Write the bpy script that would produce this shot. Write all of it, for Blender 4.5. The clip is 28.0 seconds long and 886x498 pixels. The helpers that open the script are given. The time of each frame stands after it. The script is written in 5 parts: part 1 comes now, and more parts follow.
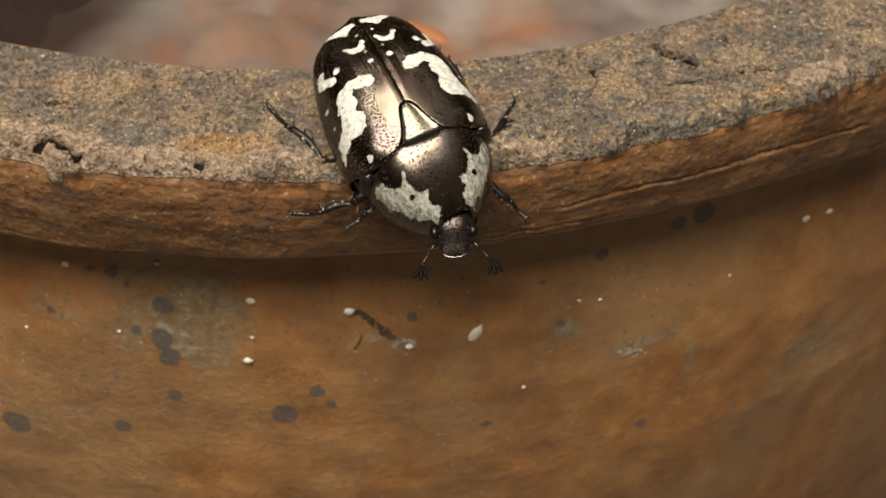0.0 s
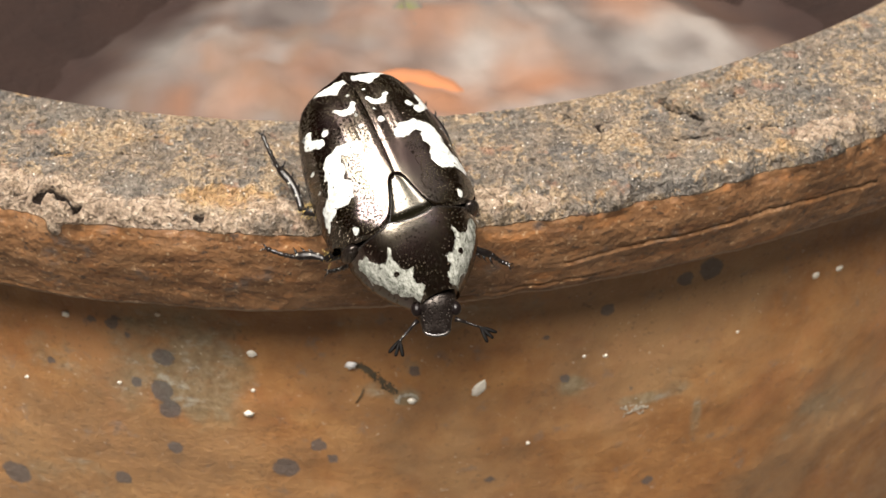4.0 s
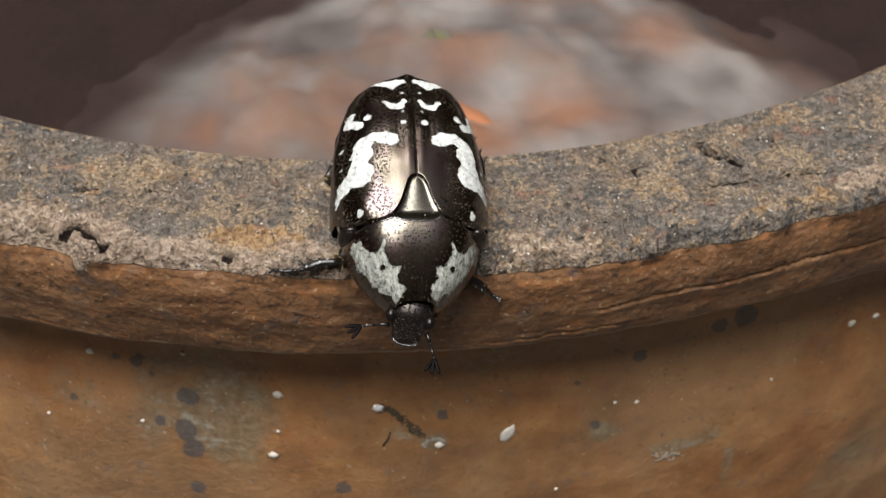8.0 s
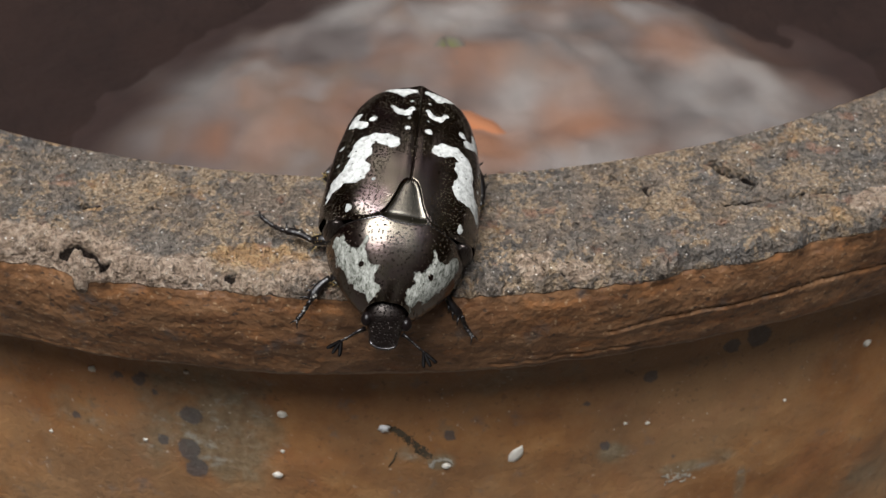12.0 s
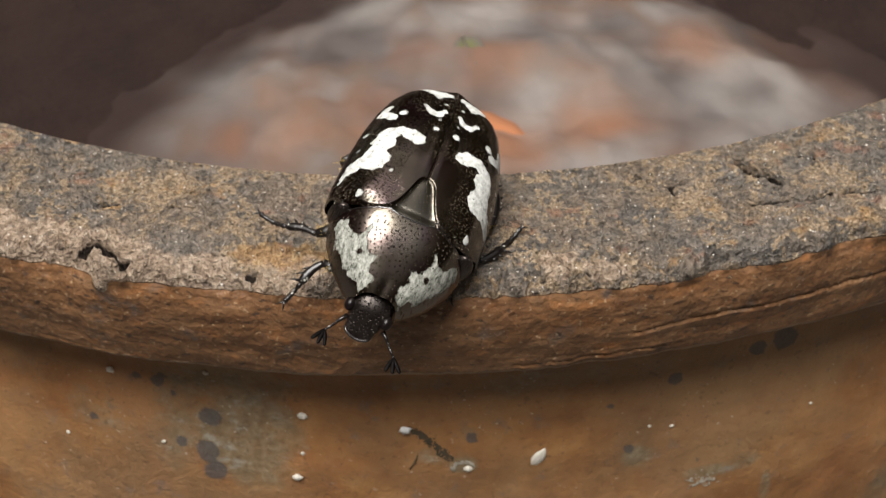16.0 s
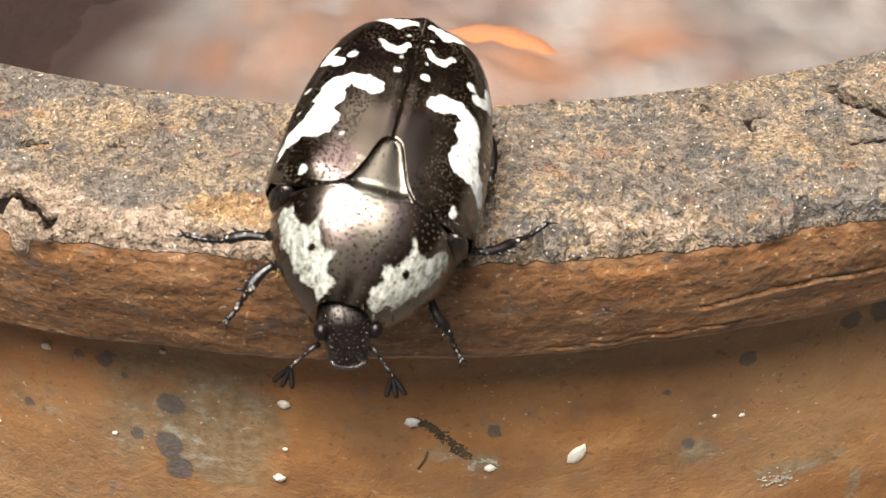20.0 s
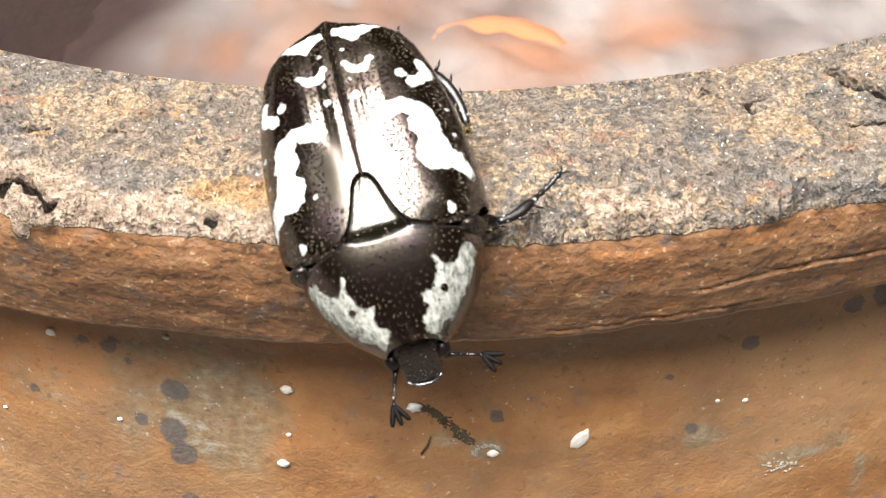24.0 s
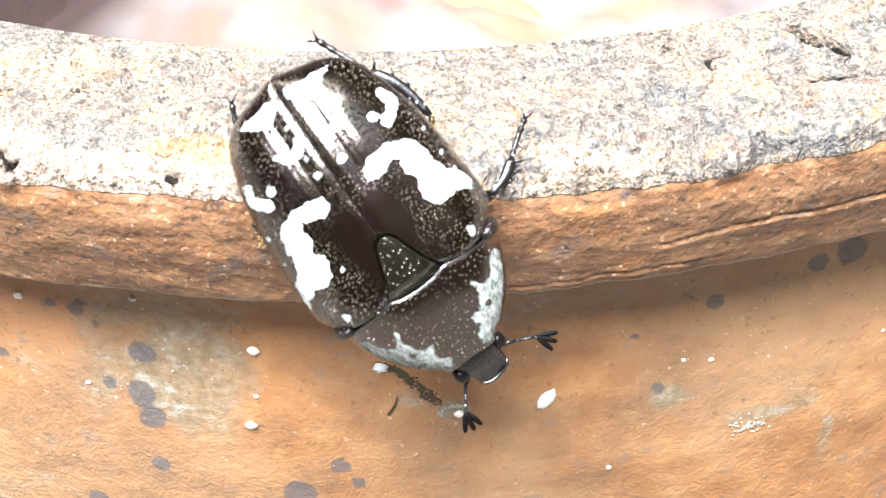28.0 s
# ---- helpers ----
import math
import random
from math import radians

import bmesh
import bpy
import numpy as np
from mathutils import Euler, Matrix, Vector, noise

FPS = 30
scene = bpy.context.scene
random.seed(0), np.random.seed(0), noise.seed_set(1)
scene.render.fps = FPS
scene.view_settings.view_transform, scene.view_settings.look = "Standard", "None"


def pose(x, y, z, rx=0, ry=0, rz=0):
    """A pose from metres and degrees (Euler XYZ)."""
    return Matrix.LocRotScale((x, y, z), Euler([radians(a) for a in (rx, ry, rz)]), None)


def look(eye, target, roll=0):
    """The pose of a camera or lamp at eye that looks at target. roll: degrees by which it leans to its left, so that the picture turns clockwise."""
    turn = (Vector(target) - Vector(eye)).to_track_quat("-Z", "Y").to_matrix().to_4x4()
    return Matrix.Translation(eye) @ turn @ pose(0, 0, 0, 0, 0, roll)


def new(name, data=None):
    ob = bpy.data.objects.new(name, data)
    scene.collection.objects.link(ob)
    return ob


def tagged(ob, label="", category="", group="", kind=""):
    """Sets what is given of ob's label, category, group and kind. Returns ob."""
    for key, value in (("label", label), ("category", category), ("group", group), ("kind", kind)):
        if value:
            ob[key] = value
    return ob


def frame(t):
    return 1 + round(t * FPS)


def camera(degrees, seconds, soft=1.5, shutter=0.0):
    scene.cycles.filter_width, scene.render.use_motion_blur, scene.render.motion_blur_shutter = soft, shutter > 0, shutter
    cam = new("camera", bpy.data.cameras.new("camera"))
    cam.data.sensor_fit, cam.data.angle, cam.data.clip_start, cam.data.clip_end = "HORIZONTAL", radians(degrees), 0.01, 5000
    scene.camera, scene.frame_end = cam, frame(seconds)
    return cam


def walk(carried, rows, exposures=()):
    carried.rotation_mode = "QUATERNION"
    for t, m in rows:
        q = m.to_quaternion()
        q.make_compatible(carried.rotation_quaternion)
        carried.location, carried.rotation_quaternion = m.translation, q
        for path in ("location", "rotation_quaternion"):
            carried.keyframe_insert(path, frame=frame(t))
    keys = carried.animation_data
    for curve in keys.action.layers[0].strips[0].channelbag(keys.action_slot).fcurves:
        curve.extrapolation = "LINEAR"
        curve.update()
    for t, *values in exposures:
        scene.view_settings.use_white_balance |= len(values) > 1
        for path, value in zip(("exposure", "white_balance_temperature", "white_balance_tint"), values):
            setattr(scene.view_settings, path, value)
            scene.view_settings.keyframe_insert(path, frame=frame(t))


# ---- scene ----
DEG = 27.61
cam = camera(DEG, 28.0, 1.2, 0.35)
cam.data.dof.use_dof = True
cam.data.dof.focus_distance = 0.115
cam.data.dof.aperture_fstop = 120.0
PATH = [
    (0, look((-0.00095, -0.10416, 0.25923), (0.00254, -0.00279, 0.16273), 0.82)),
    (0.5, look((0.00010, -0.10236, 0.25845), (0.00340, -0.00155, 0.16137), 0.82)),
    (1, look((0.00104, -0.10294, 0.25858), (0.00320, -0.00106, 0.16258), 0.36)),
    (1.5, look((0.00054, -0.10392, 0.25800), (0.00208, -0.00092, 0.16319), 0.15)),
    (2, look((0.00074, -0.10321, 0.25754), (0.00190, 0.00021, 0.16318), 0.23)),
    (2.5, look((0.00110, -0.10265, 0.25768), (0.00233, 0.00071, 0.16326), 0.28)),
    (3, look((0.00208, -0.10256, 0.25889), (0.00340, 0.00086, 0.16454), 0.54)),
    (3.5, look((0.00137, -0.10255, 0.25919), (0.00244, 0.00099, 0.16496), 0.42)),
    (5.5, look((0.00098, -0.10201, 0.25782), (0.00298, 0.00184, 0.16395), 1.25)),
    (6, look((0.00062, -0.10084, 0.25892), (0.00231, 0.00304, 0.16509), 1.31)),
    (6.5, look((0.00154, -0.10082, 0.25978), (0.00312, 0.00337, 0.16628), 1.35)),
    (7, look((0.00117, -0.10108, 0.25956), (0.00209, 0.00316, 0.16611), 1.17)),
    (7.5, look((0.00015, -0.10018, 0.25970), (0.00094, 0.00386, 0.16603), 1.17)),
    (8, look((0.00000, -0.09914, 0.25912), (-0.00003, 0.00517, 0.16575), 1.01)),
    (8.5, look((0.00051, -0.09766, 0.25839), (0.00044, 0.00678, 0.16515), 1.07)),
    (9, look((-0.00078, -0.09552, 0.25736), (-0.00126, 0.00858, 0.16375), 1.09)),
    (9.5, look((-0.00042, -0.09513, 0.25778), (-0.00096, 0.00880, 0.16398), 1.07)),
    (10, look((0.00080, -0.09535, 0.25826), (0.00048, 0.00837, 0.16423), 1.16)),
    (10.5, look((-0.00003, -0.09617, 0.25838), (-0.00073, 0.00760, 0.16440), 0.98)),
    (11, look((0.00015, -0.09650, 0.25874), (-0.00057, 0.00765, 0.16518), 1.02)),
    (11.5, look((0.00088, -0.09615, 0.25891), (-0.00024, 0.00793, 0.16528), 0.88)),
    (13.5, look((0.00090, -0.09639, 0.25807), (-0.00105, 0.00798, 0.16478), 0.57)),
    (14, look((0.00016, -0.09545, 0.25794), (-0.00186, 0.00896, 0.16469), 0.76)),
    (14.5, look((-0.00064, -0.09525, 0.25818), (-0.00278, 0.00903, 0.16480), 0.78)),
    (15, look((-0.00058, -0.09473, 0.25885), (-0.00258, 0.00963, 0.16555), 0.94)),
    (15.5, look((0.00064, -0.09537, 0.25891), (-0.00186, 0.00872, 0.16532), 0.62)),
    (16, look((-0.00008, -0.09518, 0.25737), (-0.00240, 0.00916, 0.16405), 0.54)),
    (16.5, look((-0.00004, -0.09082, 0.25329), (-0.00197, 0.01279, 0.15915), 0.81)),
    (17, look((0.00018, -0.08423, 0.24908), (-0.00230, 0.01797, 0.15343), 0.79)),
    (17.5, look((-0.00035, -0.07725, 0.24474), (-0.00414, 0.02383, 0.14796), 0.42)),
    (18, look((-0.00005, -0.07440, 0.24159), (-0.00338, 0.02563, 0.14370), 0.37)),
    (18.5, look((-0.00092, -0.07011, 0.23922), (-0.00390, 0.03019, 0.14160), 0.54)),
    (19, look((0.00013, -0.07097, 0.23999), (-0.00282, 0.02907, 0.14209), 0.55)),
    (19.5, look((-0.00050, -0.07238, 0.23959), (-0.00410, 0.02750, 0.14156), 0.17)),
    (20, look((-0.00017, -0.07281, 0.23966), (-0.00409, 0.02730, 0.14187), -0.07)),
    (20.5, look((0.00063, -0.07238, 0.24005), (-0.00378, 0.02803, 0.14259), -0.22)),
    (21, look((0.00112, -0.07232, 0.23930), (-0.00416, 0.02794, 0.14174), -0.52)),
    (21.5, look((0.00085, -0.07252, 0.23920), (-0.00434, 0.02767, 0.14155), -0.53)),
    (23.5, look((0.00181, -0.07359, 0.23928), (-0.00425, 0.02675, 0.14183), -1.16)),
    (24, look((0.00150, -0.07360, 0.23904), (-0.00456, 0.02650, 0.14135), -1.11)),
    (24.5, look((0.00191, -0.07344, 0.23868), (-0.00420, 0.02668, 0.14101), -1.14)),
    (25, look((0.00139, -0.07417, 0.23807), (-0.00557, 0.02587, 0.14037), -1.46)),
    (25.5, look((0.00198, -0.07449, 0.23815), (-0.00461, 0.02569, 0.14058), -1.37)),
    (26, look((0.00254, -0.07443, 0.23801), (-0.00400, 0.02579, 0.14048), -1.40)),
    (26.5, look((0.00270, -0.07326, 0.23894), (-0.00382, 0.02728, 0.14174), -1.23)),
    (27, look((0.00274, -0.07397, 0.23837), (-0.00386, 0.02612, 0.14071), -1.41)),
    (27.5, look((0.00323, -0.07517, 0.23759), (-0.00308, 0.02455, 0.13952), -1.43)),
    (28, look((0.00386, -0.07542, 0.23763), (-0.00227, 0.02451, 0.13977), -1.49)),
]
EXPO = [(0.0, 0.52, 7500, 10), (0.5, 1.73, 6500, 10), (1.0, 2.28, 6080, 8), (2.0, 1.77, 6500, 10), (3.0, 1.29, 6700, 10), (5.5, 1.33, 6720, 10), (7.0, 0.95, 6640, 10), (8.0, 0.63, 6150, 10), (10.0, 0.0, 5880, 10), (10.5, 0.36, 6000, 10), (11.0, 0.42, 6000, 10), (11.5, 0.38, 6000, 10), (13.5, 0.34, 5940, 10), (14.2, 0.28, 5950, 10), (15.0, 0.08, 5950, 10), (15.5, 0.25, 6150, 10), (16.0, 0.65, 6390, 10), (17.0, 1.0, 6650, 10), (18.4, 1.38, 6650, 10), (20.0, 1.46, 6560, 10), (21.5, 1.46, 6480, 10), (23.5, 1.74, 6260, 10), (25.0, 2.06, 6080, 10), (26.5, 2.32, 5840, 8), (27.5, 2.68, 5610, 8), (28.0, 2.88, 5480, 8)]
walk(cam, PATH, EXPO)

# ---- light: a bright overcast opening overhead, unseen dark walls added to block low sky ----
world = bpy.data.worlds.new("world")
scene.world = world
world.use_nodes = True
wn = world.node_tree
sky = wn.nodes.new("ShaderNodeTexSky")
sky.sky_type = "NISHITA"
sky.sun_disc = False
sky.sun_elevation = radians(81)
sky.sun_rotation = radians(-60)
sky.air_density, sky.dust_density, sky.ozone_density = 1.0, 8.0, 0.4
wn.links.new(sky.outputs[0], wn.nodes["Background"].inputs[0])
wn.nodes["Background"].inputs[1].default_value = 0.05
sun = new("sun", bpy.data.lights.new("sun", "SUN"))
sun.data.energy, sun.data.angle, sun.data.color = 5.0, radians(40), (1.0, 0.96, 0.90)
sun.matrix_world = look((-0.19, -0.31, 1.25), (0, 0, 0))

C = 0.01                       # one centimetre
RIM = 17.0                     # height of the pot's rim, cm
AX, AY = -0.82, 9.10           # the pot's axis, cm


# ---- helpers ----
def part(name, bm, material, parent, label=""):
    """Link a bmesh as one mesh object under a thing or part."""
    me = bpy.data.meshes.new(name)
    bm.to_mesh(me)
    bm.free()
    return part_mesh(name, me, material, parent, label)


def part_mesh(name, me, material, parent, label=""):
    for m in (material if isinstance(material, (list, tuple)) else [material]):
        if m and m.name not in [x.name for x in me.materials]:
            me.materials.append(m)
    me.polygons.foreach_set("use_smooth", [True] * len(me.polygons))
    ob = new(name, me)
    ob.parent = parent
    if label:
        ob["label"] = label
    return ob


def interp(v, xs, ys):
    return float(np.interp(v, xs, ys))


def smoothstep(a, b, v):
    t = min(max((v - a) / (b - a), 0.0), 1.0)
    return t * t * (3 - 2 * t)


def grid_mesh(name, rows, closed=False):
    """A mesh from rows of points, with faces between neighbours."""
    n = len(rows[0])
    verts = [p for row in rows for p in row]
    faces = []
    for i in range(len(rows) - 1):
        for j in range(n if closed else n - 1):
            k = (j + 1) % n
            faces.append((i * n + j, i * n + k, (i + 1) * n + k, (i + 1) * n + j))
    me = bpy.data.meshes.new(name)
    me.from_pydata(verts, [], faces)
    me.update()
    return me


def tube(bm, pts, radii, sides=8, flat=1.0, caps=True):
    """A tapered tube along points; flat squeezes it along its second axis."""
    pts = [Vector(p) for p in pts]
    rings = []
    for i, p in enumerate(pts):
        d = (pts[min(i + 1, len(pts) - 1)] - pts[max(i - 1, 0)]).normalized()
        a = d.cross(Vector((0, 0, 1)))
        a = a.normalized() if a.length > 1e-4 else Vector((1, 0, 0))
        b = d.cross(a).normalized()
        ring = []
        for k in range(sides):
            an = 2 * math.pi * k / sides
            ring.append(bm.verts.new(p + radii[i] * (math.cos(an) * a + flat * math.sin(an) * b)))
        rings.append(ring)
    for r0, r1 in zip(rings, rings[1:]):
        for k in range(sides):
            bm.faces.new((r0[k], r0[(k + 1) % sides], r1[(k + 1) % sides], r1[k]))
    if caps:
        bm.faces.new(rings[0][::-1])
        bm.faces.new(rings[-1])
    return bm


def capsule(p, a, b):
    """Distance of a point from a segment, in the plane."""
    px, py, ax, ay, bx, by = p[0], p[1], a[0], a[1], b[0], b[1]
    dx, dy = bx - ax, by - ay
    l2 = dx * dx + dy * dy
    t = 0.0 if l2 == 0 else min(max(((px - ax) * dx + (py - ay) * dy) / l2, 0), 1)
    return math.hypot(px - ax - t * dx, py - ay - t * dy)


# ---- materials ----
class Nodes:
    """A small writer of node trees."""

    def __init__(self, name):
        self.mat = bpy.data.materials.new(name)
        self.mat.use_nodes = True
        self.t = self.mat.node_tree
        self.b = self.t.nodes["Principled BSDF"]
        self.co = self.t.nodes.new("ShaderNodeTexCoord").outputs["Object"]

    def put(self, socket, value):
        if isinstance(value, bpy.types.NodeSocket):
            self.t.links.new(value, socket)
        else:
            socket.default_value = value

    def noise(self, scale, detail=4.0, rough=0.6, stretch=None, distort=0.0, seed=0.0):
        n = self.t.nodes.new("ShaderNodeTexNoise")
        n.inputs["Scale"].default_value = scale
        n.inputs["Detail"].default_value = detail
        n.inputs["Roughness"].default_value = rough
        n.inputs["Distortion"].default_value = distort
        m = self.t.nodes.new("ShaderNodeMapping")
        m.inputs["Location"].default_value = (seed, seed * 0.7, -seed)
        if stretch:
            m.inputs["Scale"].default_value = stretch
        self.t.links.new(self.co, m.inputs[0])
        self.t.links.new(m.outputs[0], n.inputs["Vector"])
        return n.outputs["Fac"]

    def cells(self, scale, feature="F1", seed=0.0, rand=1.0, out="Distance", flat=False):
        n = self.t.nodes.new("ShaderNodeTexVoronoi")
        n.feature = feature
        n.voronoi_dimensions = "2D" if flat else "3D"
        n.inputs["Scale"].default_value = scale
        n.inputs["Randomness"].default_value = rand
        m = self.t.nodes.new("ShaderNodeMapping")
        m.inputs["Location"].default_value = (seed, seed * 1.3, seed)
        self.t.links.new(self.co, m.inputs[0])
        self.t.links.new(m.outputs[0], n.inputs["Vector"])
        return n.outputs[out]

    def ramp(self, fac, stops):
        n = self.t.nodes.new("ShaderNodeValToRGB")
        el = n.color_ramp.elements
        while len(el) < len(stops):
            el.new(0.5)
        for e, (p, c) in zip(el, stops):
            e.position = p
            e.color = (c, c, c, 1) if isinstance(c, (int, float)) else (*c, 1)
        self.put(n.inputs[0], fac)
        return n.outputs[0]

    def mix(self, fac, a, b, mode="MIX"):
        n = self.t.nodes.new("ShaderNodeMix")
        n.data_type, n.blend_type = "RGBA", mode
        n.clamp_factor = True
        self.put(n.inputs[0], fac)
        self.put(n.inputs[6], a if isinstance(a, bpy.types.NodeSocket) else (*a, 1))
        self.put(n.inputs[7], b if isinstance(b, bpy.types.NodeSocket) else (*b, 1))
        return n.outputs[2]

    def math(self, op, a, b=0.0, c=0.0):
        n = self.t.nodes.new("ShaderNodeMath")
        n.operation = op
        self.put(n.inputs[0], a)
        self.put(n.inputs[1], b)
        self.put(n.inputs[2], c)
        return n.outputs[0]

    def attr(self, name):
        n = self.t.nodes.new("ShaderNodeAttribute")
        n.attribute_name = name
        return n.outputs["Fac"]

    def axis(self, k):
        n = self.t.nodes.new("ShaderNodeSeparateXYZ")
        self.t.links.new(self.co, n.inputs[0])
        return n.outputs[k]

    def bump(self, height, dist, strength=1.0, under=None):
        n = self.t.nodes.new("ShaderNodeBump")
        n.inputs["Strength"].default_value = strength
        n.inputs["Distance"].default_value = dist
        self.put(n.inputs["Height"], height)
        if under:
            self.t.links.new(under, n.inputs["Normal"])
        return n.outputs[0]

    def done(self, color, rough=0.6, metal=0.0, normal=None, spec=0.5, coat=0.0, coat_rough=0.1, tint=None):
        self.put(self.b.inputs["Base Color"], color if isinstance(color, bpy.types.NodeSocket) else (*color, 1))
        self.put(self.b.inputs["Roughness"], rough)
        self.put(self.b.inputs["Metallic"], metal)
        self.put(self.b.inputs["Specular IOR Level"], spec)
        self.put(self.b.inputs["Coat Weight"], coat)
        self.put(self.b.inputs["Coat Roughness"], coat_rough)
        if tint:
            self.b.inputs["Specular Tint"].default_value = (*tint, 1)
        if normal:
            self.t.links.new(normal, self.b.inputs["Normal"])
        return self.mat


def rim_material():
    """Weathered clay on top, red-brown layered clay where the front is worn bare."""
    n = Nodes("weathered_rim_clay")
    big = n.noise(130, 4, 0.6, seed=3)
    lumps = n.noise(850, 4, 0.6, seed=62)
    fine = n.noise(1500, 4, 0.62, seed=1)
    grit = n.noise(3600, 3, 0.6, seed=2)
    pale, rust = n.attr("pale"), n.attr("rust")
    patch = n.noise(260, 4, 0.6, seed=6)
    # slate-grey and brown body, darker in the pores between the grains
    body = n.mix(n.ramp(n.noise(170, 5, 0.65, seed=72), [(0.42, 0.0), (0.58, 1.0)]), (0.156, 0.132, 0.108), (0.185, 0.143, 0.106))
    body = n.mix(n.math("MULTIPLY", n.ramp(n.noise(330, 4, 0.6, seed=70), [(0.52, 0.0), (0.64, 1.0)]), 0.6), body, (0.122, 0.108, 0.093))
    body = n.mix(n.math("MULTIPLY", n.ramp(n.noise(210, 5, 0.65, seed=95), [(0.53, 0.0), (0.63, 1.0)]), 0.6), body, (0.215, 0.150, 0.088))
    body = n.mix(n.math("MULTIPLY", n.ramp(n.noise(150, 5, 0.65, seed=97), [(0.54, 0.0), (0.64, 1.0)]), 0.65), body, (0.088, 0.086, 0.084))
    top = n.mix(1.0, body, n.ramp(fine, [(0.32, 0.44), (0.44, 0.80), (0.56, 1.06), (0.68, 1.42)]), "MULTIPLY")
    top = n.mix(1.0, top, n.ramp(n.cells(2700, seed=3, out="Color"), [(0.15, 0.76), (0.5, 1.0), (0.85, 1.24)]), "MULTIPLY")
    top = n.mix(1.0, top, n.ramp(grit, [(0.32, 0.75), (0.46, 0.96), (0.58, 1.04), (0.70, 1.25)]), "MULTIPLY")
    # ochre and tan grains, thick in some patches and thin in others
    grains = n.math("ADD", n.math("MULTIPLY_ADD", n.cells(2300, seed=5, out="Color"), 0.45, n.math("MULTIPLY", n.noise(1900, 2, 0.5, seed=5), 0.5)), n.math("ADD", n.math("MULTIPLY", n.math("SUBTRACT", patch, 0.5), 1.7), n.math("MULTIPLY", rust, 0.14)))
    grains = n.ramp(grains, [(0.54, 0.0), (0.62, 1.0)])
    top = n.mix(n.math("MULTIPLY", grains, 0.82), top, n.ramp(grit, [(0.34, (0.17, 0.112, 0.062)), (0.5, (0.29, 0.208, 0.128)), (0.66, (0.44, 0.34, 0.225))]))
    orange = n.math("ADD", rust, n.math("MULTIPLY", n.math("SUBTRACT", n.noise(700, 5, 0.7, seed=12), 0.5), 1.7))
    orange = n.ramp(orange, [(0.50, 0.0), (0.78, 1.0)])
    top = n.mix(n.math("MULTIPLY", orange, 0.75), top, n.ramp(fine, [(0.34, (0.17, 0.088, 0.035)), (0.5, (0.33, 0.185, 0.072)), (0.66, (0.44, 0.30, 0.145))]))
    flush = n.ramp(n.noise(480, 4, 0.6, seed=81), [(0.60, 0.0), (0.67, 1.0)])
    top = n.mix(n.math("MULTIPLY", flush, 0.6), top, n.mix(fine, (0.15, 0.068, 0.042), (0.33, 0.18, 0.115)))
    # pale pinkish dust where the edge is worn
    dusty = n.math("ADD", pale, n.math("MULTIPLY", n.math("SUBTRACT", n.noise(330, 5, 0.7, seed=44), 0.5), 1.9))
    dusty = n.ramp(dusty, [(0.42, 0.0), (0.64, 1.0)])
    top = n.mix(n.math("MULTIPLY", dusty, 0.82), top, n.ramp(fine, [(0.32, (0.14, 0.094, 0.062)), (0.48, (0.31, 0.225, 0.158)), (0.66, (0.50, 0.395, 0.30))]))
    top = n.mix(n.math("MULTIPLY", n.ramp(lumps, [(0.33, 1.0), (0.40, 0.0)]), 0.55), top, (0.04, 0.034, 0.03))
    top = n.mix(n.math("MULTIPLY", n.ramp(n.noise(2600, 2, 0.5, seed=91), [(0.30, 1.0), (0.36, 0.0)]), 0.6), top, (0.035, 0.03, 0.027))
    # glints off the grains, painted as near-white specks
    glint = n.ramp(n.noise(3600, 1, 0.5, seed=50), [(0.72, 0.0), (0.75, 1.0)])
    top = n.mix(glint, top, (0.66, 0.63, 0.57))
    # bare front: long level layers, rusty blooms, black pocks
    streak = n.noise(200, 6, 0.68, stretch=(1, 1, 4.5), seed=4)
    front = n.ramp(streak, [(0.28, (0.088, 0.036, 0.015)), (0.42, (0.126, 0.060, 0.026)), (0.55, (0.162, 0.080, 0.035)), (0.68, (0.208, 0.112, 0.054))])
    front = n.mix(1.0, front, n.ramp(fine, [(0.32, 0.72), (0.46, 0.94), (0.58, 1.04), (0.70, 1.25)]), "MULTIPLY")
    bloom = n.ramp(n.noise(330, 5, 0.65, stretch=(1, 1, 1.6), seed=33), [(0.55, 0.0), (0.66, 1.0)])
    front = n.mix(n.math("MULTIPLY", bloom, 0.5), front, n.mix(fine, (0.21, 0.076, 0.022), (0.36, 0.155, 0.050)))
    soot = n.ramp(n.noise(300, 5, 0.7, seed=15), [(0.58, 0.0), (0.68, 1.0)])
    front = n.mix(n.math("MULTIPLY", soot, 0.7), front, n.mix(fine, (0.04, 0.036, 0.036), (0.14, 0.115, 0.10)))
    tan = n.ramp(n.noise(260, 6, 0.7, stretch=(1, 1, 2.4), seed=64), [(0.52, 0.0), (0.66, 1.0)])
    front = n.mix(n.math("MULTIPLY", tan, 0.28), front, n.mix(fine, (0.17, 0.095, 0.048), (0.29, 0.185, 0.105)))
    pocks = n.ramp(n.noise(1200, 4, 0.6, stretch=(1, 1, 1.7), seed=52), [(0.34, 1.0), (0.40, 0.0)])
    front = n.mix(n.math("MULTIPLY", pocks, 0.85), front, (0.035, 0.022, 0.016))
    sand = n.ramp(n.noise(2600, 2, 0.5, seed=54), [(0.64, 0.0), (0.70, 1.0)])
    front = n.mix(n.math("MULTIPLY", sand, 0.55), front, (0.42, 0.29, 0.17))
